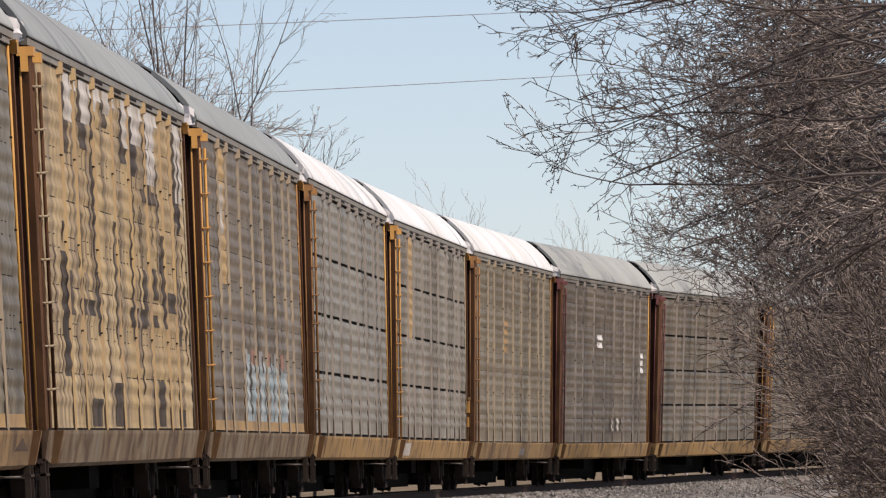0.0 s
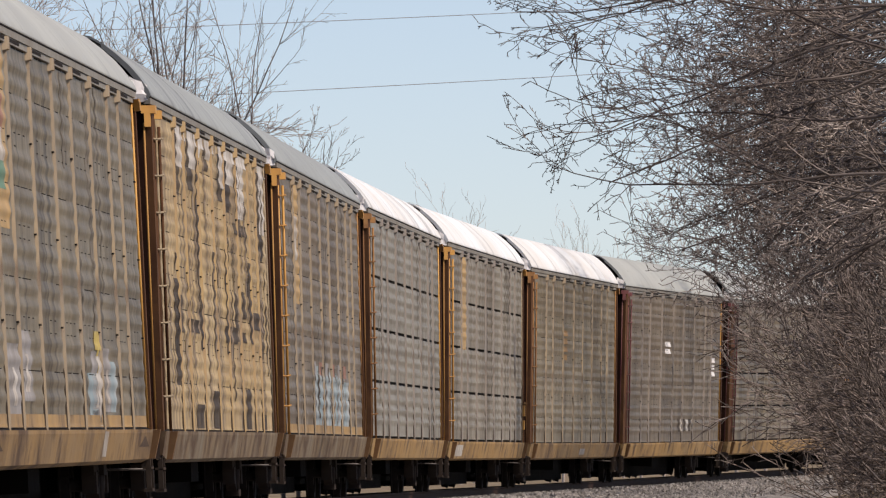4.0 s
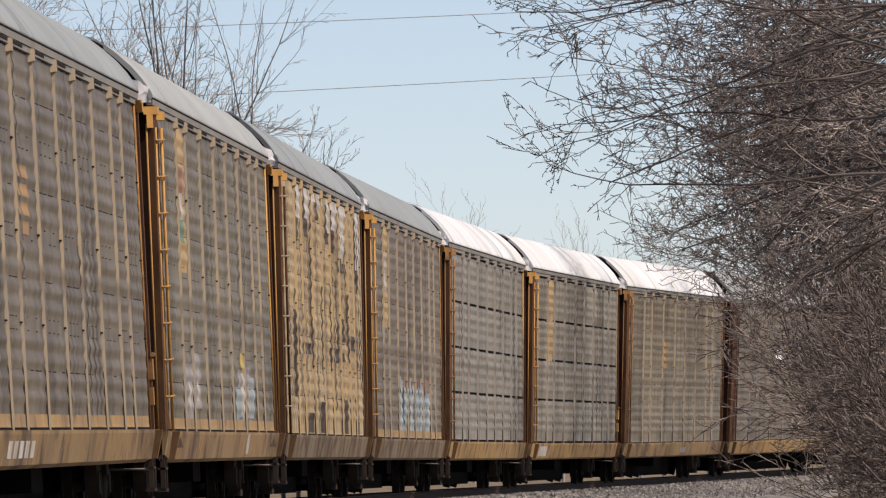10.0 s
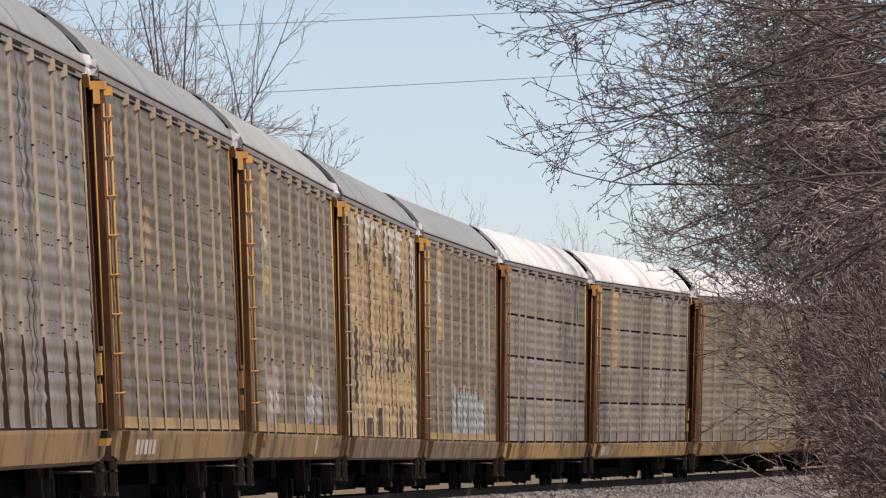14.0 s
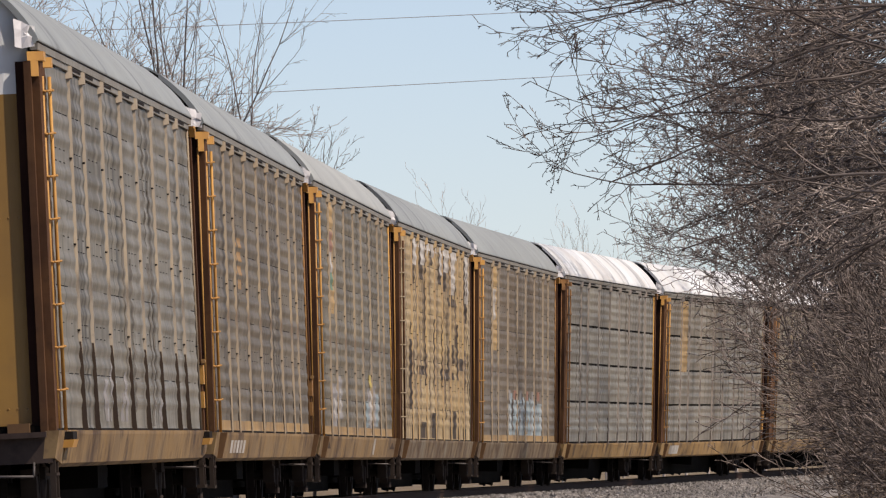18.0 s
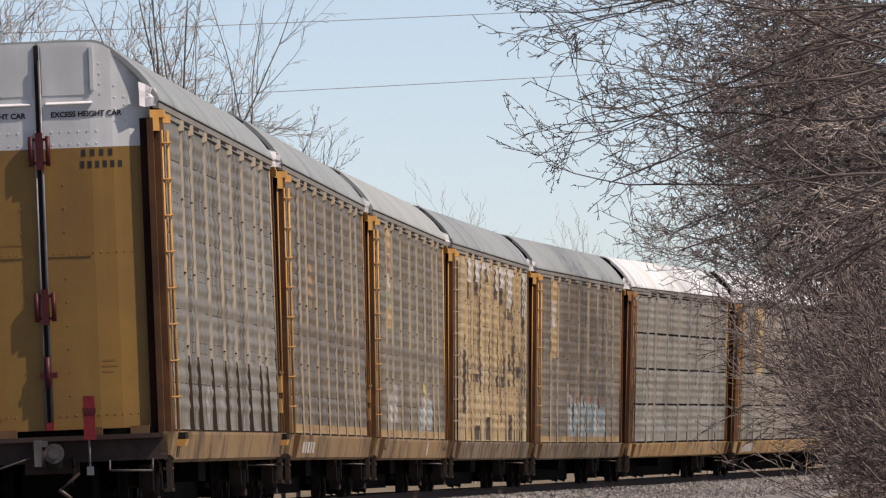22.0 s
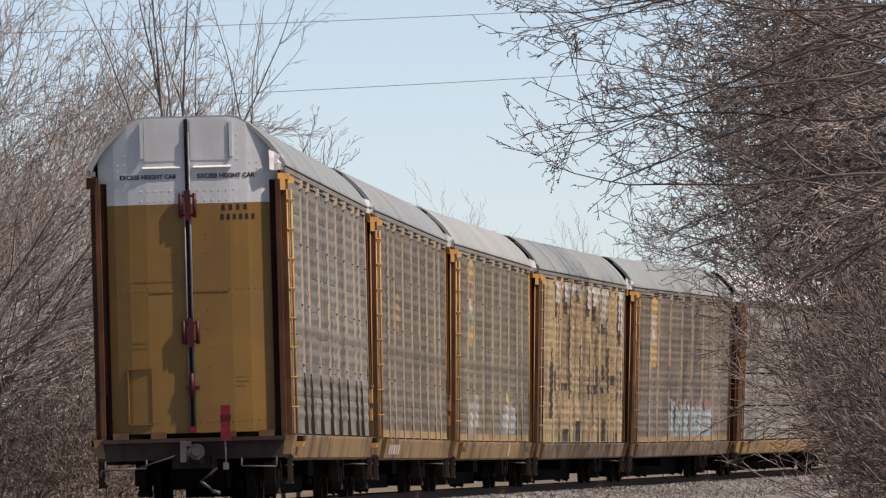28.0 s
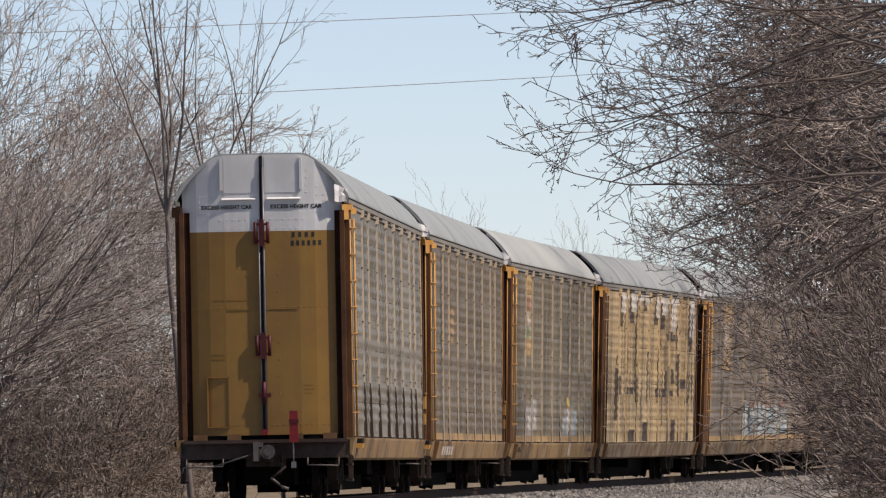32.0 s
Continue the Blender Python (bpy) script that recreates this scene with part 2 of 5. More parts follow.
def car_pose(s):
    """The pose of a car whose rear coupling stands at s."""
    a = (SPAN - TRUCKS) / 2
    p, q = on_track(s + a), on_track(s + a + TRUCKS)
    fwd = (q - p).normalized()
    left = Vector((0, 0, 1)).cross(fwd).normalized()
    lean = cant(s + a)
    up = fwd.cross(left)
    left, up = left * math.cos(lean) + up * math.sin(lean), up * math.cos(lean) - left * math.sin(lean)
    m = Matrix((fwd, left, up)).transposed().to_4x4()
    m.translation = (p + q) / 2 - left * lean * 0.8
    return m


def gone(t):
    """Where the last car's rear coupling stands at t seconds."""
    return -121.475 + 4.81638 * t + 0.000994547 * t * t + 9.40149e-06 * t ** 3


# ---- the cars ----
HALF = 13.6                       # half the body's length
SIDE = 1.50                       # panels stand this far from the centre line
BAYS = [-12.0, -8.75, -6.75, -3.7, -0.5, 2.3, 5.3, 8.4, 10.3, 13.0]
FOOT, HEAD_Z, PITCH = 1.12, 5.16, 0.975      # the sheets' lower and upper edge, and the height of a whole sheet
BANDS = [2.225, 3.20, 4.175]      # heights of the flat bands
ROWS = [FOOT, 1.737, 2.712, 3.687, 4.662, HEAD_Z]
SEAM_ROWS = [FOOT, 2.165, 3.14, 4.115, HEAD_Z]
FLAT = 0.085                      # half the height of a sheet's flat middle band
ROOF_LINE = [(1.556, 5.345), (1.553, 5.36), (1.542, 5.395), (1.518, 5.44), (1.475, 5.505), (1.41, 5.60), (1.30, 5.735), (1.13, 5.90), (0.96, 6.04), (0.82, 6.125), (0.70, 6.15), (0.35, 6.155)]
ROOF_ARC = [(-y, z) for y, z in ROOF_LINE] + [(y, z) for y, z in ROOF_LINE[::-1]]


def wave(z):
    """How far the corrugated sheet stands out at the height z: two ribs on each side of a flat middle band."""
    off = abs((z - ROWS[1]) % PITCH - PITCH / 2) - FLAT
    if off <= 0 or not FOOT <= z <= HEAD_Z:
        return 0.0
    return 0.020 * (1 - math.cos(6.28319 * off / (PITCH / 2 - FLAT) * 2)) / 2


def panel_shape(x0, x1, z0, z1, sign, rng, lap=0.0):
    """A corrugated sheet with a flat band of punched slots across its middle; its back is flat."""
    sh = Shape()
    steps = int((z1 - z0) / 0.0243)
    zs = [z0 + (z1 - z0) * i / steps for i in range(steps + 1)]
    n = len(zs)
    bow = rng.uniform(-0.002, 0.002)
    xs = [x0, x0 + 0.16, x1 - 0.16, x1]
    for k, x in enumerate(xs):
        for z in zs:
            sh.v.append((x, sign * (SIDE + lap + (wave(z) + bow if k in (1, 2) else wave(z) * 0.3)), z))
    for c in (0, 1, 2):
        for i in range(n - 1):
            q = [c * n + i, (c + 1) * n + i, (c + 1) * n + i + 1, c * n + i + 1]
            sh.face(q if sign < 0 else q[::-1], 0, True)
    # the edges and the back have corners of their own, so that the front shades evenly
    rim = [0, n - 1, 3 * n, 4 * n - 1]
    b = len(sh.v)
    sh.v += [sh.v[i] for i in rim] + [(x, sign * (SIDE - 0.025), z) for x in (x0, x1) for z in (z0, z1)]
    for q in ([4, 5, 1, 0], [6, 2, 3, 7], [4, 0, 2, 6], [5, 7, 3, 1], [4, 6, 7, 5]):
        q = [b + i for i in q]
        sh.face(q if sign < 0 else q[::-1])
    mid = (x0 + x1) / 2
    skin = sign * (SIDE + bow + 0.005)
    # each slot is a raised dark plate, coloured as a shaded hole
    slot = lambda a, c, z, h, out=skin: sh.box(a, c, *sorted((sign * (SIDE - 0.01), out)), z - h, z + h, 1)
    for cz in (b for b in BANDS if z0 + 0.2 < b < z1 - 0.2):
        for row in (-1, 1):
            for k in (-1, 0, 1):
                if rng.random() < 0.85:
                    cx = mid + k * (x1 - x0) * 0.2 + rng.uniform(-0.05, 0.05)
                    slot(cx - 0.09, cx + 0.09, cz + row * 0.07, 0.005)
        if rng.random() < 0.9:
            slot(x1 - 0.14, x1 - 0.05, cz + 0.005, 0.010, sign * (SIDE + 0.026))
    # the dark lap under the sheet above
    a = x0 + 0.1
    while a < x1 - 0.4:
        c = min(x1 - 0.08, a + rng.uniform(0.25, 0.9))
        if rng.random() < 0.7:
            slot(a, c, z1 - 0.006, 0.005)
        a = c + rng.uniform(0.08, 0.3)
    return sh


def panel_mesh(sh, mats):
    me = sh.mesh("side_panel", *mats)
    uv = me.uv_layers.new(name="place")
    idx = np.empty(len(me.loops), dtype=np.int32)
    me.loops.foreach_get("vertex_index", idx)
    co = np.array(sh.v, dtype=np.float32)[idx]
    uv.data.foreach_set("uv", np.ascontiguousarray(co[:, (0, 2)]).ravel())
    return me


def paint_patch(x0, x1, z0, z1, sign, rng, rag=0.06, lift=0.004):
    """A coat of paint that follows the sheet's waves, with a ragged edge."""
    sh = Shape()
    n = max(3, int((z1 - z0) / 0.02))
    xs = [0.0, 0.33, 0.67, 1.0]
    ja, jb = rng.uniform(0, 9), rng.uniform(0, 9)
    for i in range(n + 1):
        z = z0 + (z1 - z0) * i / n
        fray = min(0.5, x1 - x0) * rag * 4
        a = x0 + fray * noise.noise(Vector((z * 4.0 + ja * 7, ja * 3, 0.5)))
        b = x1 + fray * noise.noise(Vector((z * 5.0 + jb * 7, jb * 3, 2.5)))
        for u in xs:
            sh.v.append((a + (b - a) * u, sign * (SIDE + 0.004 + wave(z) + lift), z))
    for i in range(n):
        for j in range(3):
            q = [i * 4 + j, i * 4 + j + 1, i * 4 + j + 5, i * 4 + j + 4]
            sh.face(q if sign < 0 else q[::-1], 0, True)
    return sh


def post_shape(sign):
    """An upright between two sheets: a channel whose foot grows into a deep gusset, with a tab at its head."""
    sh = Shape()
    prof = [(HEAD_Z, 0.034), (1.06, 0.034)]
    rings = []
    for z, d in prof:
        rings.append([(-0.085, sign * (SIDE - 0.006), z), (0.085, sign * (SIDE - 0.006), z), (0.03, sign * (SIDE + d), z), (-0.03, sign * (SIDE + d), z)])
    sh.sweep(rings)
    sh.hexa([(-0.17, sign * SIDE, 5.08), (0.17, sign * SIDE, 5.08), (0.17, sign * (SIDE + 0.058), 5.095), (-0.09, sign * (SIDE + 0.058), 5.095), (-0.17, sign * SIDE, 5.23), (0.17, sign * SIDE, 5.23), (0.17, sign * (SIDE + 0.058), 5.23), (-0.09, sign * (SIDE + 0.058), 5.23)])
    return sh


def gusset_shape(sign, deep=True):
    """The dark foot of an upright: a deep fin on the last car; on the others a strip coloured as the shaded recess
    beside the shaft.
    """
    sh = Shape()
    prof = [(2.1, 0.030), (1.9, 0.044), (1.5, 0.052), (1.2, 0.06), (1.09, 0.070)]
    x0, x1 = -0.09, -0.086
    if not deep:
        prof = [(1.80, 0.006), (1.72, 0.016), (1.4, 0.019), (1.09, 0.022)]
        x0, x1 = -0.12, -0.088
    return sh.sweep([[(x0, sign * (SIDE - 0.02), z), (x1, sign * (SIDE - 0.02), z), (x1, sign * (SIDE + d), z), (x0, sign * (SIDE + d), z)] for z, d in prof])


def sill_shape(sign, rng):
    """The side sill: a plate that leans out, with stake pockets near its ends and a lip below."""
    sh = Shape()
    sh.prism([(sign * 1.44, 1.10), (sign * 1.60, 1.09), (sign * 1.60, 1.05), (sign * 1.535, 0.73), (sign * 1.44, 0.69), (sign * 1.40, 0.74)], -12.6, 12.6)
    for e in (-1, 1):
        a, b = sorted((e * 12.6, e * HALF))
        low = lambda x: 0.79 if abs(x) > 13 else 0.72
        sh.hexa([(a, sign * 1.40, low(a)), (b, sign * 1.40, low(b)), (b, sign * 1.53, low(b)), (a, sign * 1.53, low(a)),
                 (a, sign * 1.44, 1.09), (b, sign * 1.44, 1.09), (b, sign * 1.59, 1.09), (a, sign * 1.59, 1.09)])
    return sh


def stake_shape(sign):
    """A rusty stake pocket that leans with the sill."""
    return Shape().prism([(sign * 1.44, 1.08), (sign * 1.685, 1.085), (sign * 1.675, 1.03), (sign * 1.60, 0.73), (sign * 1.44, 0.73)], -0.07, 0.07)


def roof_shape(x0, x1, lift):
    out = [(y * (1 + lift * 0.0004), z + lift * 0.0007) for y, z in ROOF_ARC]
    inn = [(y * 0.97, z - 0.05) for y, z in ROOF_ARC]
    sh = Shape()
    n = len(out)
    rings = [[(x, y, z) for y, z in out + inn[::-1]] for x in (x0, x1)]
    sh.sweep(rings, caps=False, smooth=True)
    for r in (0, 1):
        b = len(sh.v)
        sh.v += [tuple(p) for p in rings[r]]
        for j in range(n - 1):
            q = [b + j, b + j + 1, b + 2 * n - 2 - j, b + 2 * n - 1 - j]
            sh.face(q if r == 0 else q[::-1])
    return sh


# plan of the end doors: distance from the centre line and how far each fold lies behind the door's middle
FOLDS = [(0.02, 0.0), (0.66, 0.004), (0.94, 0.035), (1.16, 0.085), (1.42, 0.20)]


def door_shape(hand, z0, z1, follow_roof=False):
    """One leaf of an end door in upright folds; hand is -1 for the right leaf seen from behind. x runs into the car."""
    sh = Shape()
    top = lambda y: min(z1, float(np.interp(abs(y), [p[0] for p in ROOF_LINE[::-1]], [p[1] for p in ROOF_LINE[::-1]])) - 0.03) if follow_roof else z1
    fine = []
    for (a, ea), (b, eb) in zip(FOLDS, FOLDS[1:]):
        for k in range(3):
            u = k / 3
            fine.append((a + (b - a) * u, ea + (eb - ea) * u))
    fine.append(FOLDS[-1])
    rings = []
    for y, e in fine:
        yy = hand * y
        rings.append([(e, yy, z0), (e, yy, top(y)), (e + 0.05, yy, top(y)), (e + 0.05, yy, z0)])
    return sh.sweep(rings)


def end_depth(y):
    return float(np.interp(abs(y), [f[0] for f in FOLDS], [f[1] for f in FOLDS]))


def fold_bar(hand, y0, y1, z0, z1):
    """A painted bar that lies on the folded door."""
    a, b = end_depth(y0), end_depth(y1)
    return Shape().hexa([(a - 0.004, hand * y0, z0), (b - 0.004, hand * y1, z0), (b + 0.01, hand * y1, z0), (a + 0.01, hand * y0, z0),
                         (a - 0.004, hand * y0, z1), (b - 0.004, hand * y1, z1), (b + 0.01, hand * y1, z1), (a + 0.01, hand * y0, z1)])


def rivets(hand, spots):
    sh = Shape()
    for y, z in spots:
        e = end_depth(y)
        c = Vector((e, hand * y, z))
        sh.rod(c + Vector((0.004, 0, 0)), c - Vector((0.007, 0, 0)), 0.016, 6, 0.010)
    return sh


def stencil(text, size, x, y, z, parent, material, flip=1):
    """Painted letters on the rear end, read from behind."""
    cu = bpy.data.curves.new("lettering", "FONT")
    cu.body, cu.size, cu.align_x, cu.extrude = text, size, "LEFT", 0.0015
    cu.offset = 0.003
    tmp = bpy.data.objects.new("tmp", cu)
    scene.collection.objects.link(tmp)
    bpy.context.view_layer.update()
    me = bpy.data.meshes.new_from_object(tmp.evaluated_get(bpy.context.evaluated_depsgraph_get()))
    bpy.data.objects.remove(tmp)
    for v in me.vertices:
        v.co.z -= end_depth(y - v.co.x)      # the paint follows the folds
    me.materials.clear()
    me.materials.append(material)
    ob = new("lettering", me)
    ob.parent = parent
    ob.matrix_basis = Matrix.Translation((x, y, z)) @ Matrix(((0, 0, -1, 0), (-1, 0, 0, 0), (0, 1, 0, 0), (0, 0, 0, 1)))
    return ob


def ladder(parent, e, sign, material, hooks, z0=1.02, z1=4.99):
    """A corner ladder: a stout stile at the body's end, a thin one on the sheet, and rungs that hook round both."""
    lad = part("ladder", Shape().rod((e * 12.37, sign * 1.487, z0), (e * 12.37, sign * 1.487, z1), 0.027, 10), material, parent)
    part("stile", Shape().rod((e * 12.12, sign * 1.553, z0), (e * 12.12, sign * 1.553, z1), 0.021, 10), material, lad)

    def rung_shape():
        pts = [(12.40, 1.462, 0.03), (12.41, 1.472, 0.0), (12.39, 1.53, -0.008), (12.30, 1.585, 0.0), (12.14, 1.595, 0.006), (12.06, 1.56, 0.01)]
        pts = [(e * x, sign * y, z) for x, y, z in pts]
        sh = Shape()
        for a, b in zip(pts, pts[1:]):
            sh.rod(a, b, 0.0135, 6)
        return sh
    me = kept("rung_%d_%d" % (e, sign), rung_shape, hooks)
    for i in range(9):
        part("rung", me, hooks, lad, at=Matrix.Translation((0, 0, 1.07 + i * 0.47)))
    return lad


def wheelset_shape():
    sh = Shape()
    for s in (-1, 1):
        prof = [(s * 0.79, 0.09), (s * 0.79, 0.2), (s * 0.76, 0.36), (s * 0.80, 0.38), (s * 0.81, 0.445), (s * 0.71, 0.46), (s * 0.69, 0.485), (s * 0.665, 0.47), (s * 0.67, 0.38), (s * 0.72, 0.34), (s * 0.71, 0.2), (s * 0.68, 0.09)]
        sh.disc(0, 0, prof if s > 0 else prof, 22)
    sh.rod((0, -1.02, 0), (0, 1.02, 0), 0.085, 10)
    for s in (-1, 1):
        for k in range(3):
            a = k * 2.0944
            sh.rod((0.05 * math.cos(a), s * 1.02, 0.05 * math.sin(a)), (0.05 * math.cos(a), s * 1.05, 0.05 * math.sin(a)), 0.018, 5)
    return sh


def sideframe_shape(s):
    """A cast truck side: a bowed top member, a dropped middle with springs, and pedestals over the axles."""
    sh = Shape()
    for e in (-1, 1):
        sh.hexa([(e * 0.1, s * 0.95, 0.66), (e * 1.12, s * 0.95, 0.56), (e * 1.12, s * 1.10, 0.56), (e * 0.1, s * 1.10, 0.66), (e * 0.1, s * 0.95, 0.78), (e * 1.12, s * 0.95, 0.68), (e * 1.12, s * 1.10, 0.68), (e * 0.1, s * 1.10, 0.78)])
        sh.hexa([(e * 0.2, s * 0.95, 0.16), (e * 0.72, s * 0.95, 0.46), (e * 0.72, s * 1.10, 0.46), (e * 0.2, s * 1.10, 0.16), (e * 0.2, s * 0.95, 0.28), (e * 0.72, s * 0.95, 0.6), (e * 0.72, s * 1.10, 0.6), (e * 0.2, s * 1.10, 0.28)])
        sh.box(e * 0.89 - 0.14, e * 0.89 + 0.14, s * 0.94, s * 1.12, 0.34, 0.60)
        sh.box(e * 0.3 - 0.04, e * 0.3 + 0.04, s * 0.95, s * 1.1, 0.2, 0.72)
        for k in (-0.13, 0.0, 0.13):
            sh.rod((k, s * 1.03 + e * 0.05, 0.26), (k, s * 1.03 + e * 0.05, 0.58), 0.045, 8)
    sh.box(-0.3, 0.3, s * 0.93, s * 1.13, 0.16, 0.26)
    sh.box(-0.26, 0.26, s * 0.93, s * 1.16, 0.56, 0.70)
    return sh


WHEELSETS = []


def truck(parent, x):
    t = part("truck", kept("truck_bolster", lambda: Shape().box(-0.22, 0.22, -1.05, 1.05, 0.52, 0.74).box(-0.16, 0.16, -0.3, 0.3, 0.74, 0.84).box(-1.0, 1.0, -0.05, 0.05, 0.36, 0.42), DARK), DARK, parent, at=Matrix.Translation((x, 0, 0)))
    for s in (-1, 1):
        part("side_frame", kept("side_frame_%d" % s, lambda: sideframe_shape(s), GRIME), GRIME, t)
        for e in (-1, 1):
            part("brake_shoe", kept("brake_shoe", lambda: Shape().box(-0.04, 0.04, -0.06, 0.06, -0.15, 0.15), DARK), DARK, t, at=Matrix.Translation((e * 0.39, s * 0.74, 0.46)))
    for e in (-1, 1):
        w = part("wheelset", kept("wheelset", wheelset_shape, TREAD), TREAD, t, at=Matrix.Translation((e * 0.89, 0, 0.457)))
        WHEELSETS.append((w, e * 0.89))
    return t


def coupler_shape():
    sh = Shape()
    sh.box(-0.1, 0.75, -0.09, 0.09, 0.72, 0.92)
    sh.hexa([(-0.34, -0.17, 0.68), (-0.08, -0.13, 0.68), (-0.08, 0.15, 0.68), (-0.3, 0.2, 0.68), (-0.34, -0.17, 0.98), (-0.08, -0.13, 0.98), (-0.08, 0.15, 0.98), (-0.3, 0.2, 0.98)])
    sh.rod((-0.33, 0.12, 0.66), (-0.33, 0.12, 1.0), 0.075, 10)
    sh.rod((-0.2, -0.05, 0.60), (-0.2, -0.05, 0.70), 0.05, 8)
    return sh


def bracket_shape(hand):
    """The bracket at the head of a corner: a splayed box on a short stem, and a smaller box along the rail."""
    sh = Shape()
    for x0, x1, y0, y1, z0, z1, deep in ((0.02, 0.17, 1.43, 1.60, 5.12, 5.22, 0.3), (0.05, 0.12, 1.465, 1.54, 4.95, 5.12, 0.12), (0.55, 0.66, 1.56, 1.64, 5.06, 5.17, 0.25)):
        sh.hexa([(x0, hand * y0, z0), (x1, hand * y1, z0), (x1 + deep, hand * y1, z0), (x0 + deep, hand * y0, z0), (x0, hand * y0, z1), (x1, hand * y1, z1), (x1 + deep, hand * y1, z1), (x0 + deep, hand * y0, z1)])
    return sh


def end_gear(car, e, ends, flange, heads, tail=False):
    """What stands at one end of a car: doors, corner posts, platform, coupler, hose, steps. e is -1 at the rear."""
    base = Matrix.Translation((e * HALF, 0, 0)) @ (Matrix() if e < 0 else Matrix.Rotation(math.pi, 4, "Z"))
    doors = []
    for hand in (-1, 1):
        lower = part("end_door", kept("end_door_low_%d" % hand, lambda: door_shape(hand, 1.16, 4.77), DOOR_YELLOW), DOOR_YELLOW, car, "yellow painted folded steel end door", at=base @ Matrix.Translation((0.02, 0, 0)))
        head = DOOR_WHITE if tail else DARK_HEAD
        part("door_top", kept("end_door_top_%d" % hand, lambda: door_shape(hand, 4.77, 6.13, True), head), head, lower, "white painted head of the door" if tail else "head of the door, the gap's shade put into its colour")
        doors.append(lower)
        post = part("corner_post", kept("corner_post_%d" % hand, lambda: Shape().box(0.17, 0.34, *sorted((hand * 1.44, hand * 1.545)), 1.0, 5.2), CORNER), CORNER, car, "rust-brown steel corner post", at=base)
        # solid block in the recess; the shade there is put into its colour
        part("recess_shade", kept("recess_%d" % hand, lambda: Shape().box(0.16, 0.30, *sorted((hand * 1.28, hand * 1.44)), 1.0, 5.12), RECESS), RECESS, post)
        part("inner_flange", kept("inner_flange_%d" % hand, lambda: Shape().rod((0.11, hand * 1.455, 1.0), (0.11, hand * 1.455, 5.0), 0.013, 8) if not tail else Shape().box(0.03, 0.17, *sorted((hand * 1.385, hand * 1.462)), 1.0, 5.12), flange), flange, post)
        part("corner_bracket", kept("corner_bracket_%d" % hand, lambda: bracket_shape(hand), CORNER if hand == 1 and e < 0 else heads), heads, car, at=base)
        part("step", kept("step_%d" % hand, lambda: Shape().box(0.10, 0.16, hand * 1.46, hand * 1.52, 0.34, 0.98).box(0.52, 0.58, hand * 1.46, hand * 1.52, 0.34, 0.98).box(0.10, 0.58, hand * 1.42, hand * 1.53, 0.32, 0.36).box(0.10, 0.58, hand * 1.42, hand * 1.53, 0.6, 0.63), GRIME), GRIME, car, at=base)
    part("end_sill", kept("end_sill", lambda: Shape().box(0.0, 0.45, -1.5, 1.5, 0.74, 1.06).box(-0.10, 0.0, -1.45, 1.45, 1.02, 1.08).box(0.02, 0.12, -0.35, 0.35, 0.60, 0.74), PRIMER), PRIMER, car, at=base)
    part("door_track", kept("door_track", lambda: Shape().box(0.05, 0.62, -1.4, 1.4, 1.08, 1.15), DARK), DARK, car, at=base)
    part("coupler", kept("coupler", coupler_shape, GRIME), GRIME, car, at=base)
    hose = Shape()
    pts = [Vector((-0.02, -0.28, 0.78)), Vector((-0.16, -0.3, 0.66)), Vector((-0.26, -0.28, 0.50)), Vector((-0.34, -0.2, 0.38)), Vector((-0.36, -0.1, 0.33))]
    for a, b in zip(pts, pts[1:]):
        hose.rod(a, b, 0.026, 7)
    part("brake_hose", kept("brake_hose", lambda: hose, DARK), DARK, car, at=base)
    lever = Shape().rod((-0.1, 0.1, 0.86), (-0.14, 0.9, 0.62), 0.014, 6).rod((-0.14, 0.9, 0.62), (-0.12, 1.45, 0.60), 0.014, 6).rod((-0.12, 1.45, 0.60), (-0.05, 1.48, 0.5), 0.014, 6)
    part("uncoupling_lever", kept("uncoupling_lever", lambda: lever, WORN), WORN, car, at=base)
    return doors


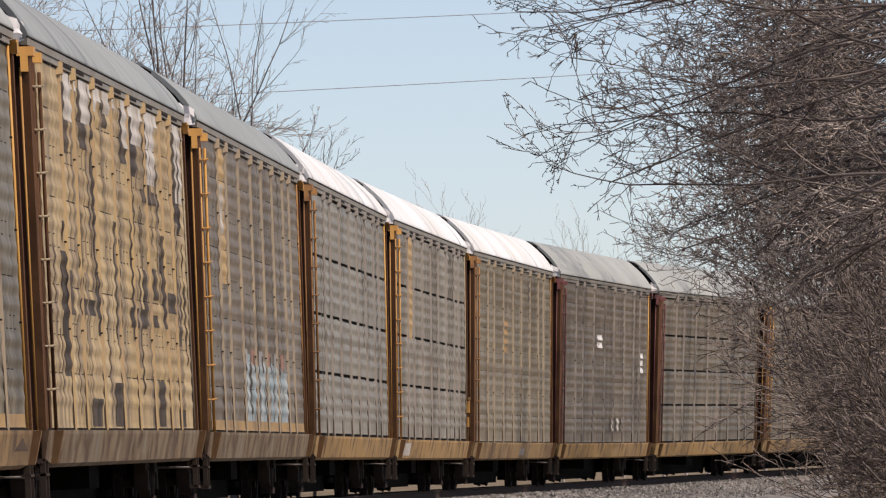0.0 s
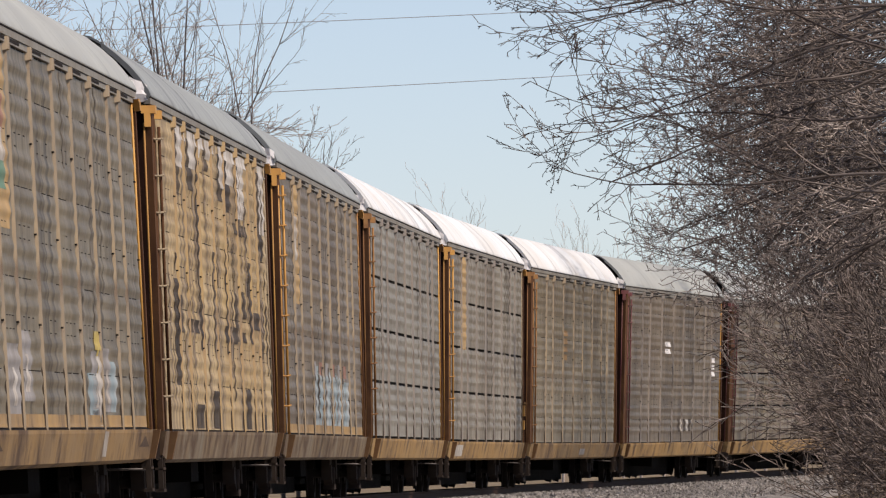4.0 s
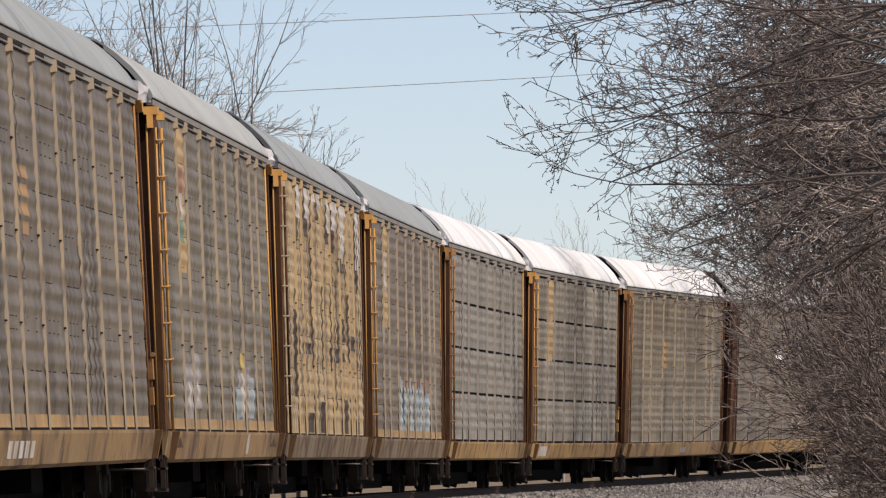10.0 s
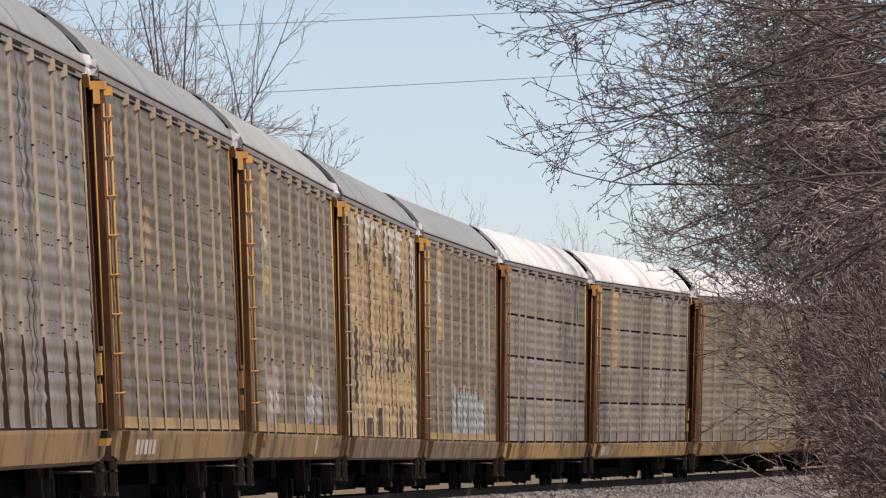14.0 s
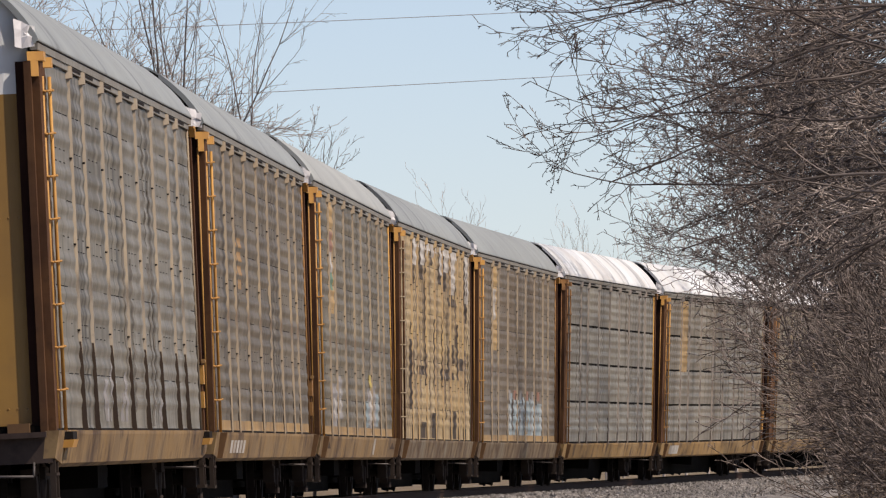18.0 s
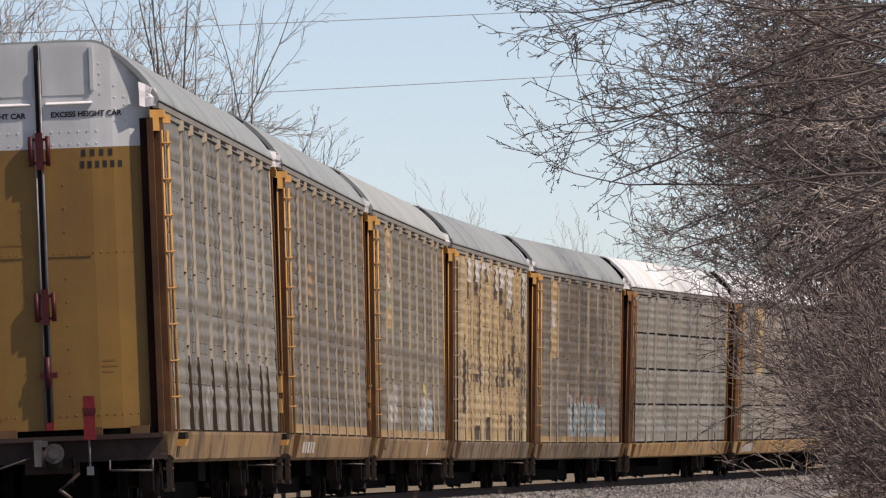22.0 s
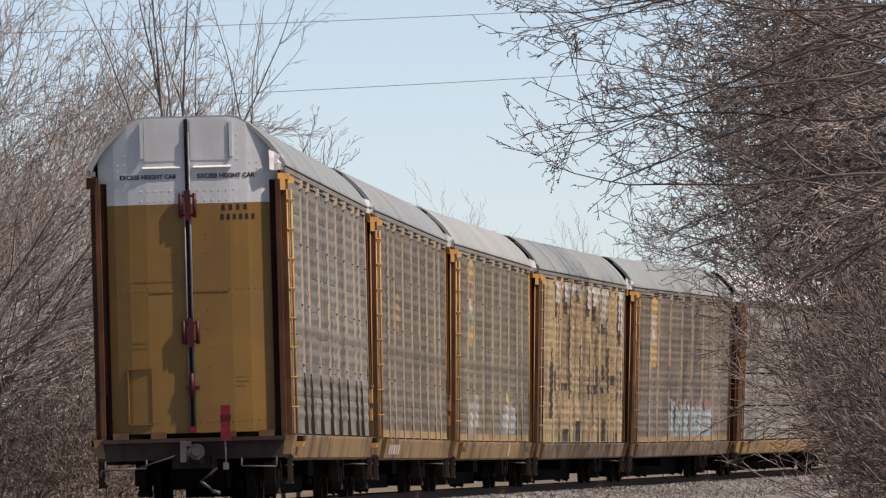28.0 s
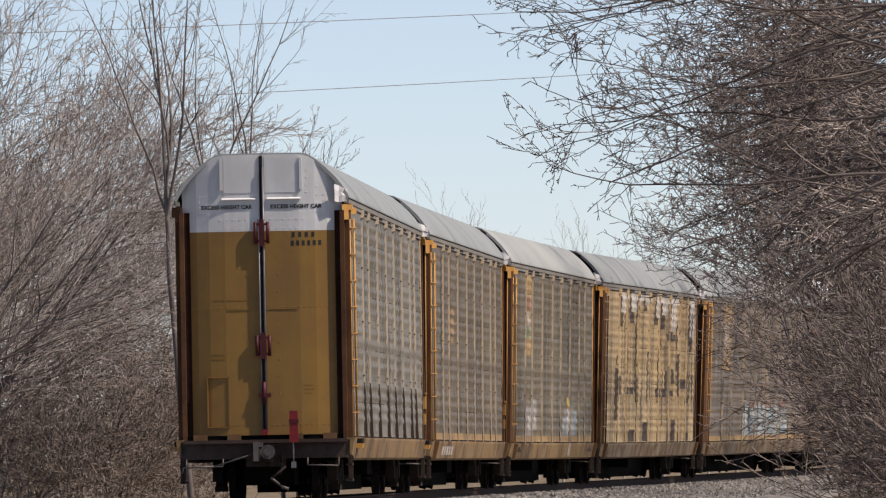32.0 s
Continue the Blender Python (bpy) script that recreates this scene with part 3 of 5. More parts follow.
def carrier(name_label, sheet, ends, posts, roof, seed, seams=False, tail=False):
    """A closed vehicle carrier: sheet-clad sides, arched roof, folding end doors, two trucks."""
    rng = random.Random(seed)
    car = tagged(new("rail_car"), name_label, "rail car", "cars of the train")
    # the low boxes along the middle are added to block light under the car
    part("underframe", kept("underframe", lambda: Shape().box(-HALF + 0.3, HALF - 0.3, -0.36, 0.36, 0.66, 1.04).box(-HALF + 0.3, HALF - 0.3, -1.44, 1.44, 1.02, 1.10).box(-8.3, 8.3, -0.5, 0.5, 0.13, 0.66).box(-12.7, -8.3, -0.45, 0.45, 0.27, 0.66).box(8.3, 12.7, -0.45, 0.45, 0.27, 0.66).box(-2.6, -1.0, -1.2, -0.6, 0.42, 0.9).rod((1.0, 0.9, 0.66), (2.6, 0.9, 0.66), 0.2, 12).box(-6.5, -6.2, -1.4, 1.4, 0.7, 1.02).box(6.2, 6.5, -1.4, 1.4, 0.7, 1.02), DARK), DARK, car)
    # added dark sheets close off the view; the interior's shade is their colour
    part("dark_backing", kept("dark_backing", lambda: Shape().box(-13.2, 13.2, -1.46, -1.44, 1.1, 5.33).box(-13.2, 13.2, 1.44, 1.46, 1.1, 5.33).box(-13.0, -12.95, -1.44, 1.44, 1.1, 5.2).box(12.95, 13.0, -1.44, 1.44, 1.1, 5.2), HOLE), HOLE, car)
    foot = GUSSET if seed < 1 else GUSSET_SHADE
    gap = 0.024 if seams else 0.0
    for sign in (-1, 1):
        for a, b in zip(BAYS, BAYS[1:]):
            rows = SEAM_ROWS if seams else ROWS
            for z0, z1 in zip(rows, rows[1:]):
                tilt = pose(0, rng.uniform(-0.003, 0.003) * seams, 0)
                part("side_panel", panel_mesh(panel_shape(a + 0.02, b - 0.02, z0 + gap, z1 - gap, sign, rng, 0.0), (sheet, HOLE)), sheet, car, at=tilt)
        me = kept("post_%d" % sign, lambda: post_shape(sign), posts)
        for x in BAYS[1:-1]:
            up = part("side_post", me, posts, car, at=pose(x + rng.uniform(-0.02, 0.02), 0, 0))
            part("gusset", kept("gusset_%d" % sign, lambda: gusset_shape(sign, seed < 1), foot), foot, up, "foot of the upright, darker than its shaft")
        for x in (-12.75, 12.75) if seed else ():
            part("stake_pocket", kept("stake_%d" % sign, lambda: stake_shape(sign), STAKE), STAKE, car, at=pose(x, 0, 0))
        for x in () if seed else (-12.45, 12.45):
            # a solid dark box; the pocket's inner shade is its colour
            pocket = part("step_pocket", kept("step_pocket_%d" % sign, lambda: Shape().box(-0.3, 0.3, *sorted((sign * 1.55, sign * 1.675)), 0.985, 1.075), HOLE), HOLE, car, "solid dark box for the shaded step pocket in the sill", at=pose(x, 0, 0))
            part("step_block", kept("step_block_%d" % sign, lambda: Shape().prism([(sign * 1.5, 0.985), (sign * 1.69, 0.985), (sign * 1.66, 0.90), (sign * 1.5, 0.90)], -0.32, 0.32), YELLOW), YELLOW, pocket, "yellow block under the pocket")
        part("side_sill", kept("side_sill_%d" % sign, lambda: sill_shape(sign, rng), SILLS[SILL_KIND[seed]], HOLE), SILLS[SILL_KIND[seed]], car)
        # a solid strip, with the shade over the sill as its colour
        part("sill_shade", kept("sill_seam_%d" % sign, lambda: Shape().box(-13.1, 13.1, *sorted((sign * (SIDE - 0.03), sign * (SIDE + 0.022))), 1.088, 1.112), HOLE), HOLE, car, "solid dark strip for the shaded gap under the sheets")
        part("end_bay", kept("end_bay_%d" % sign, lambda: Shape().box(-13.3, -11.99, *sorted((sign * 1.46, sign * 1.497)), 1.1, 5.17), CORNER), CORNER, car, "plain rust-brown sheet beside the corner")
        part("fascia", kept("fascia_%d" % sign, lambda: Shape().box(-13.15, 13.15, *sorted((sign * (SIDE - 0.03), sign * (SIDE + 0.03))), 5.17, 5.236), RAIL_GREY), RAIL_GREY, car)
        # solid dark bars that stand for the shade between the tabs
        notch_shade = kept("notch_%d" % sign, lambda: Shape().box(0.2, 1.75, *sorted((sign * (SIDE - 0.01), sign * (SIDE + 0.036))), 5.192, 5.226), HOLE)
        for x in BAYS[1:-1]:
            part("notch_shade", notch_shade, HOLE, car, at=pose(x, 0, 0))
        # a solid strip, with the shade under the eave as its colour
        part("eave_shade", kept("eave_gap_%d" % sign, lambda: Shape().box(-HALF + 0.1, HALF - 0.1, *sorted((sign * 1.46, sign * 1.5575)), 5.319, 5.334), HOLE), HOLE, car, "solid dark strip for the shaded gap under the roof edge")
        part("top_rail", kept("top_rail_%d" % sign, lambda: Shape().prism([(sign * 1.46, 5.24), (sign * 1.545, 5.24), (sign * 1.55, 5.315), (sign * 1.46, 5.315)], -HALF + 0.1, HALF - 0.1), RAIL_GREY), RAIL_GREY, car)
    cuts = [-13.54 + 27.08 * i / 9 for i in range(10)]
    for i, (a, b) in enumerate(zip(cuts, cuts[1:])):
        part("roof_sheet", roof_shape(a - 0.002, b + 0.002, 0.4 * (i % 2)), roof, car)
    for e in (-1, 1):
        doors = end_gear(car, e, ends, CORNER if tail and e < 0 else YELLOW if ends is CORNER else ends, YELLOW if ends is CORNER else ends, tail and e < 0)
        if tail and e < 0:
            tail_details(car, doors)
    for sign in (-1, 1):
        pipe = RUSTY if ends is not CORNER else RECESS
        part("edge_pipe", kept("edge_pipe_%d" % sign, lambda: Shape().rod((13.56, sign * 1.508, 1.03), (13.56, sign * 1.508, 5.17), 0.024, 8), pipe), pipe, car)
        part("edge_strip", kept("edge_strip_%d" % sign, lambda: Shape().rod((13.12, sign * 1.502, 1.10), (13.12, sign * 1.502, 5.16), 0.022, 8), (POST_TAN, RUSTY, YELLOW)[seed % 3]), POST_TAN, car)
    # a crumpled pale flap of sealing sheet at the rear corner of the roof
    flap = Shape()
    fr = random.Random(seed + 50)
    rings = [[(-13.62 + fr.uniform(-0.02, 0.03) + k * 0.03, -(1.30 + 0.07 * k) - fr.uniform(0, 0.02), 5.27 + 0.10 * j + fr.uniform(-0.02, 0.02) - 0.03 * k * (j > 1)) for j in range(4)] for k in range(4)]
    flap.sweep(rings, closed=False)
    flap.sweep([[(x + 0.012, y, z) for x, y, z in r][::-1] for r in rings], closed=False)
    part("sealing_flap", flap, LIGHTWOOD, car, "crumpled pale sealing flap at the roof corner")
    hooks = PALE_HOOK if ends is CORNER else ends
    ladder(car, -1, -1, ends, hooks)
    ladder(car, 1, 1, ends, hooks)
    if seed in (0, 1, 6):
        box = part("brake_box", kept("brake_box", lambda: Shape().box(13.2, 13.46, -1.57, -1.5, 1.72, 1.98).box(13.24, 13.42, -1.56, -1.5, 1.40, 1.62), ends if seed != 1 else RUSTY), ends, car)
        part("release_wheel", kept("release_wheel", lambda: Shape().rod((13.18, -1.575, 2.03), (13.30, -1.575, 2.03), 0.03, 10), SPRAY_ORANGE), SPRAY_ORANGE, box, "faded orange hand wheel")
    truck(car, -TRUCKS / 2)
    truck(car, TRUCKS / 2)
    return car


def tail_details(car, doors):
    """Lock rods, rivets, stencils and the marker on the last car's rear end."""
    x0 = -HALF + 0.22
    right, left = doors
    for door, hand in ((right, -1), (left, 1)):
        spots = []
        for i in range(6):
            spots += [(0.16 + i * 0.115, 4.82), (0.16 + i * 0.115, 4.98)]
        for i in range(10):
            spots += [(0.28, 1.6 + i * 0.3)]
        for i in range(4):
            spots += [(0.14 + k * 0.15, 5.50 + i * 0.17) for k in range(4)] + [(0.98, 5.1 + i * 0.15), (1.1, 5.1 + i * 0.1), (0.80, 5.45 + i * 0.13)]
        for i in range(12):
            spots += [(0.14 + i * 0.1, 3.42), (0.14 + i * 0.1, 1.34)]
        for paint, keep in ((DOOR_WHITE, lambda z: z > 4.77), (DOOR_YELLOW, lambda z: z < 4.77)):
            tagged(part("riveting", rivets(hand, [q for q in spots if keep(q[1])]), paint, door), kind="stuff")
        # raised head panel with its drip strip and side strip
        part("head_panel", Shape().box(-0.006, 0.0, hand * 0.06, hand * 0.66, 5.45, 6.08), DOOR_WHITE, door)
        part("drip_strip", Shape().hexa([(0.0, hand * 0.10, 5.325), (0.0, hand * 0.70, 5.325), (-0.05, hand * 0.70, 5.33), (-0.05, hand * 0.10, 5.33), (0.0, hand * 0.10, 5.365), (0.0, hand * 0.70, 5.365), (-0.05, hand * 0.70, 5.34), (-0.05, hand * 0.10, 5.34)]), LIGHTWOOD, door)
        part("edge_strip", Shape().box(-0.03, 0.02, hand * 0.68, hand * 0.73, 5.5, 6.06), DOOR_WHITE, door)
        part("lap_joint", Shape().box(-0.008, 0.012, hand * 0.05, hand * 0.62, 3.38, 3.40), DOOR_YELLOW, door)
    part("access_panel", Shape().box(-0.012, 0.03, 0.62, 0.64, 1.3, 2.2).box(-0.012, 0.09, 1.0, 1.02, 1.3, 2.2).box(-0.012, 0.05, 0.62, 1.02, 2.18, 2.2).box(-0.012, 0.05, 0.62, 1.02, 1.3, 1.32), FADED_INK, left)
    part("door_seal", Shape().box(-0.03, 0.02, -0.03, 0.03, 1.2, 6.1), HOLE, right)
    rod = part("lock_rod", Shape().rod((-0.055, -0.035, 1.2), (-0.055, -0.035, 5.9), 0.018, 8).rod((-0.055, 0.05, 1.2), (-0.055, 0.05, 5.0), 0.014, 8), STEEL_ROD, right)
    for z, h in ((4.74, 0.24), (2.74, 0.23)):
        lock = Shape().box(-0.10, -0.02, -0.045, 0.045, z - h, z + h)
        for s in (-1, 1):
            lock.rod((-0.075, s * 0.11, z - h * 0.8), (-0.075, s * 0.11, z + h * 0.8), 0.03, 8)
            lock.box(-0.08, -0.05, s * 0.04, s * 0.11, z - h * 0.7, z - h * 0.55).box(-0.08, -0.05, s * 0.04, s * 0.11, z + h * 0.55, z + h * 0.7)
        part("lock", lock, LOCK, right, "dark red door lock")
    part("lock_handle", Shape().box(-0.09, -0.02, -0.12, 0.10, 1.83, 1.9).rod((-0.07, 0.0, 1.7), (-0.07, 0.0, 2.1), 0.035, 8), LOCK, right, "dark red lock handle")
    part("door_foot", Shape().box(-0.08, 0.0, -0.05, 0.05, 1.16, 1.26), RED, right)
    for y in (0.55, 1.15):
        for door, hand in ((right, -1), (left, 1)):
            part("door_roller", Shape().box(-0.06, 0.1, hand * y - 0.12, hand * y + 0.12, 1.08, 1.18), STAKE, door)
    # words on the head of each leaf; the owner's mark and number are only bars
    stencil("EXCESS HEIGHT CAR", 0.096, -0.007, -0.16, 5.17, right, INK)
    stencil("EXCESS HEIGHT CAR", 0.096, -0.007, 1.07, 5.17, left, INK)
    for i, (y, z, w) in enumerate(((0.66, 4.70, 0.46), (0.66, 4.55, 0.58))):
        n = 4 if i == 0 else 6
        for k in range(n):
            yy = 0.56 + (0.0 if i == 0 else -0.02) + k * w / n
            part("mark_bar", fold_bar(-1, yy - 0.026, yy + 0.026, z - 0.044, z + 0.044), INK, right)
    for y, z, w in ((0.65, 2.02, 0.16), (0.65, 1.95, 0.2), (0.65, 1.88, 0.14)):
        part("small_print_bar", fold_bar(-1, y + 0.05, y + 0.05 + w, z, z + 0.022), FADED_INK, right)
    part("small_print_bar", fold_bar(1, 0.24, 0.64, 3.54, 3.565), FADED_INK, left)
    part("small_print_bar", fold_bar(1, 0.68, 0.88, 3.54, 3.565), FADED_INK, left)
    for z in (2.5, 2.58):
        part("small_print_bar", fold_bar(1, 0.7, 0.92, z, z + 0.025), FADED_INK, left)
    # marker: a red board with its battery box on the coupler, and a dangling hose
    board = part("marker_board", Shape().box(-14.02, -13.98, -0.61, -0.46, 1.02, 1.58).box(-13.98, -13.9, -0.60, -0.47, 1.1, 1.55), RED, car, "red marker board at the train's tail")
    part("marker_band", Shape().box(-14.03, -13.985, -0.62, -0.45, 1.36, 1.43), LOCK, board)
    part("marker_pole", Shape().rod((-13.98, -0.52, 0.62), (-13.98, -0.52, 1.1), 0.014, 8), STEEL_ROD, board)
    part("marker_clamp", Shape().box(-14.03, -13.92, -0.56, -0.48, 0.57, 0.68), STEEL_ROD, board)
    part("air_hose", Shape().rod((-13.95, -0.38, 0.6), (-14.02, -0.12, 0.38), 0.02, 7).rod((-14.02, -0.12, 0.38), (-14.0, -0.3, 0.24), 0.02, 7), GRIME, board)
    part("coupler_face", Shape().rod((-13.97, -0.06, 0.86), (-13.9, -0.06, 0.86), 0.13, 14).rod((-14.0, -0.06, 0.86), (-13.97, -0.06, 0.86), 0.07, 12).box(-14.02, -13.9, 0.10, 0.19, 0.70, 1.04).box(-14.0, -13.92, 0.02, 0.10, 0.95, 1.03), WORN, car, "worn grey knuckle of the coupler")
    for y0, y1 in ((0.75, 1.4), (-0.75, -1.3)):
        part("hand_hold", Shape().rod((-13.72, y0, 0.62), (-13.72, y1, 0.60), 0.014, 6).rod((-13.72, y0, 0.62), (-13.62, y0, 0.75), 0.014, 6).rod((-13.72, y1, 0.60), (-13.62, y1, 0.75), 0.014, 6), WORN, car, "worn grey hand hold under the end sill")
    part("hose_coupling", Shape().rod((-14.0, -0.30, 0.24), (-14.02, -0.42, 0.20), 0.03, 8).rod((-14.02, -0.12, 0.40), (-13.96, -0.26, 0.28), 0.022, 8), WORN, board, "pale metal hose coupling")


STAKE = surface("rust_brown_stake_steel", [(0.15, 0.085, 0.045), (0.10, 0.055, 0.03), (0.20, 0.12, 0.06)], 0.8, grain=4, spec=0.06)
PALE_HOOK = surface("worn_tan_rung_paint", [(0.36, 0.29, 0.19), (0.26, 0.20, 0.13)], 0.6, grain=6)
SILLS = [surface("%s_sill_paint" % n, [a, b, c], 0.7, grain=1.5, stain=0.7, dirt=(0.08, 0.048, 0.027), dirt_at=at, streak=0.6, run=0.9, shift=9.1 * len(n)) for n, a, b, c, at in (
    ("tan", (0.29, 0.185, 0.077), (0.215, 0.135, 0.058), (0.245, 0.168, 0.086), 0.47),
    ("grey_tan", (0.235, 0.172, 0.095), (0.165, 0.12, 0.07), (0.19, 0.16, 0.112), 0.45),
    ("yellow", (0.36, 0.22, 0.08), (0.28, 0.17, 0.062), (0.33, 0.22, 0.10), 0.50))]
SILL_KIND = [0, 0, 0, 1, 1, 2, 2, 0, 2, 2, 0, 0]


def sheet(name, a, b, c, dirt, shift, rough=0.5, metal=0.2, streak=0.75, at=0.58):
    return surface(name, [a, b, c], rough, metal, grain=1.7, stain=0.22, bump=0.06, dirt=dirt, dirt_at=at, streak=streak, band=0.3, runs=0.95, uv=True, shift=shift)


GREY_A = sheet("galvanised_grey_sheet", (0.276, 0.258, 0.216), (0.219, 0.205, 0.170), (0.243, 0.216, 0.162), (0.096, 0.084, 0.063), 3.0)
BROWN_B = sheet("brown_grey_sheet", (0.204, 0.167, 0.122), (0.157, 0.133, 0.097), (0.189, 0.153, 0.103), (0.073, 0.055, 0.036), 11.0)
TAN_C = sheet("tan_grey_sheet", (0.238, 0.209, 0.156), (0.193, 0.170, 0.126), (0.209, 0.174, 0.113), (0.088, 0.071, 0.048), 23.0)
CREAM_D = sheet("cream_overpainted_sheet", (0.445, 0.325, 0.155), (0.365, 0.26, 0.125), (0.48, 0.37, 0.205), (0.18, 0.133, 0.088), 31.0, 0.6, 0.0, 0.8)
MIXED_E = sheet("grey_brown_sheet", (0.233, 0.203, 0.156), (0.184, 0.151, 0.113), (0.208, 0.161, 0.107), (0.085, 0.062, 0.042), 43.0)
GREY_F = sheet("light_galvanised_sheet", (0.321, 0.305, 0.255), (0.259, 0.242, 0.202), (0.294, 0.272, 0.216), (0.115, 0.102, 0.082), 57.0)
GREY_G = sheet("bright_galvanised_sheet", (0.330, 0.305, 0.249), (0.276, 0.255, 0.205), (0.241, 0.204, 0.150), (0.122, 0.102, 0.075), 61.0)
OLIVE_H = sheet("olive_tan_sheet", (0.276, 0.238, 0.166), (0.223, 0.191, 0.134), (0.196, 0.162, 0.103), (0.094, 0.070, 0.047), 73.0)
UMBER_I = sheet("umber_grey_sheet", (0.219, 0.180, 0.135), (0.178, 0.147, 0.108), (0.203, 0.163, 0.111), (0.079, 0.059, 0.043), 83.0)
UMBER_J = sheet("dusty_umber_sheet", (0.236, 0.196, 0.142), (0.191, 0.158, 0.114), (0.210, 0.174, 0.119), (0.079, 0.063, 0.043), 91.0)
POST_TAN = surface("tan_post_paint", [(0.36, 0.285, 0.185), (0.29, 0.225, 0.145), (0.25, 0.205, 0.15)], 0.7, grain=4, dirt=(0.12, 0.08, 0.055), dirt_at=0.55, streak=0.5)
RAIL_GREY = surface("pale_grey_rail_steel", [(0.25, 0.245, 0.215), (0.21, 0.20, 0.175), (0.19, 0.172, 0.145)], 0.65, grain=4, dirt=(0.12, 0.105, 0.085), dirt_at=0.6)
POST_GREY = surface("grey_post_paint", [(0.27, 0.25, 0.225), (0.20, 0.18, 0.16), (0.24, 0.20, 0.16)], 0.7, grain=4, dirt=(0.09, 0.07, 0.055), dirt_at=0.55, streak=0.5)
POST_SAND = surface("sand_grey_post_paint", [(0.39, 0.32, 0.225), (0.31, 0.255, 0.18), (0.27, 0.23, 0.175)], 0.7, grain=4, dirt=(0.10, 0.085, 0.07), dirt_at=0.55, streak=0.6)
POST_CREAM = surface("cream_post_paint", [(0.46, 0.33, 0.16), (0.38, 0.26, 0.12), (0.33, 0.23, 0.13)], 0.7, grain=4, dirt=(0.18, 0.14, 0.10), dirt_at=0.56, streak=0.4)
SPRAY_GREY = surface("dark_grey_spray_paint", [(0.045, 0.036, 0.031), (0.06, 0.049, 0.04), (0.10, 0.078, 0.056)], 0.6, grain=3, stain=1.5, spec=0.06)
PALE_SCUFF = surface("pale_grey_scuff", [(0.30, 0.29, 0.28), (0.24, 0.23, 0.22), (0.19, 0.175, 0.16)], 0.7, grain=3)
KICK = surface("tan_kick_plate_paint", [(0.38, 0.25, 0.105), (0.30, 0.195, 0.085), (0.24, 0.165, 0.09)], 0.7, grain=2, stain=0.6, dirt=(0.12, 0.085, 0.055), dirt_at=0.54)
GRIME_RUN = surface("dark_grime_run", [(0.12, 0.11, 0.094), (0.15, 0.136, 0.115), (0.19, 0.17, 0.14)], 0.75, grain=3, stain=1.5, spec=0.06)
SPRAY_DUST = surface("grey_brown_paint_runs", [(0.26, 0.20, 0.135), (0.20, 0.15, 0.105)], 0.7, grain=3)
SPRAY_WHITE = surface("white_spray_paint", [(0.52, 0.50, 0.46), (0.42, 0.395, 0.355), (0.33, 0.29, 0.24)], 0.6, grain=3, stain=1.5, spec=0.06)
SPRAY_BLUE = surface("pale_blue_spray_paint", [(0.25, 0.315, 0.33), (0.17, 0.225, 0.245), (0.36, 0.385, 0.38)], 0.6, grain=3, stain=1.5, spec=0.06)
SPRAY_YELLOW = surface("yellow_spray_paint", [(0.46, 0.35, 0.08), (0.36, 0.28, 0.10)], 0.6, grain=3)
SPRAY_ORANGE = surface("faded_orange_mark_paint", [(0.37, 0.215, 0.075), (0.28, 0.175, 0.085)], 0.6, grain=3)
SPRAY_RED = surface("faded_red_spray_paint", [(0.29, 0.14, 0.095), (0.23, 0.13, 0.095)], 0.6, grain=3)
SPRAY_GREEN = surface("dull_green_spray_paint", [(0.10, 0.21, 0.14), (0.13, 0.2, 0.14)], 0.6, grain=3)
STRIPE = surface("yellow_data_stripe_paint", [(0.45, 0.295, 0.12), (0.38, 0.25, 0.11), (0.31, 0.225, 0.125)], 0.6, grain=3, dirt=(0.24, 0.17, 0.10), dirt_at=0.6)

ROOF_KIND = [0, 0, 1, 0, 0, 2, 2, 2, 1, 1, 0, 1]
FLEET = [
    ("last rail car, grey galvanised sides, yellow and white end doors", GREY_A, YELLOW, POST_SAND, None, False),
    ("brown-grey weathered rail car with tan posts and grey roof", BROWN_B, YELLOW, POST_TAN, None, False),
    ("tan-grey rail car with yellow ladder and sprayed marks", TAN_C, YELLOW, POST_TAN, None, False),
    ("rail car overpainted cream with dark grey sprayed letters", CREAM_D, CORNER, POST_CREAM, None, False),
    ("grey-brown rail car with a pale blue sprayed patch", MIXED_E, YELLOW, POST_TAN, None, False),
    ("light galvanised rail car with dark seams and white roof", GREY_F, RUSTY, POST_GREY, None, True),
    ("bright galvanised rail car with yellow stripe and white roof", GREY_G, YELLOW, POST_GREY, None, True),
    ("olive-tan dusty rail car with tan posts and white roof", OLIVE_H, RUSTY, POST_TAN, None, False),
    ("umber-grey rail car with maroon ends and beige roof", UMBER_I, MAROON, POST_GREY, None, False),
    ("dusty umber rail car with dark seams and maroon ends", UMBER_J, MAROON, POST_GREY, None, True),
    ("brown-grey rail car with yellow ends, behind the bare trees", BROWN_B, YELLOW, POST_TAN, None, False),
    ("tan-grey rail car with rusty ends, behind the bare trees", TAN_C, RUSTY, POST_TAN, None, False),
]
CARS = [carrier(*row[:4], roof_paint(ROOF_KIND[i], 7.3 * i, i in (3, 5)), seed=i, seams=row[5], tail=(i == 0)) for i, row in enumerate(FLEET)]


def sprayed(car, name, material, x0, x1, z0, z1, rng, rag=0.06, lift=0.0):
    x0, x1 = (x + 1.2 * (13 - x) / 26 for x in (x0, x1))
    part(name, paint_patch(x0, x1, z0, z1, -1, rng, rag, lift), material, car)


_r = random.Random(5)
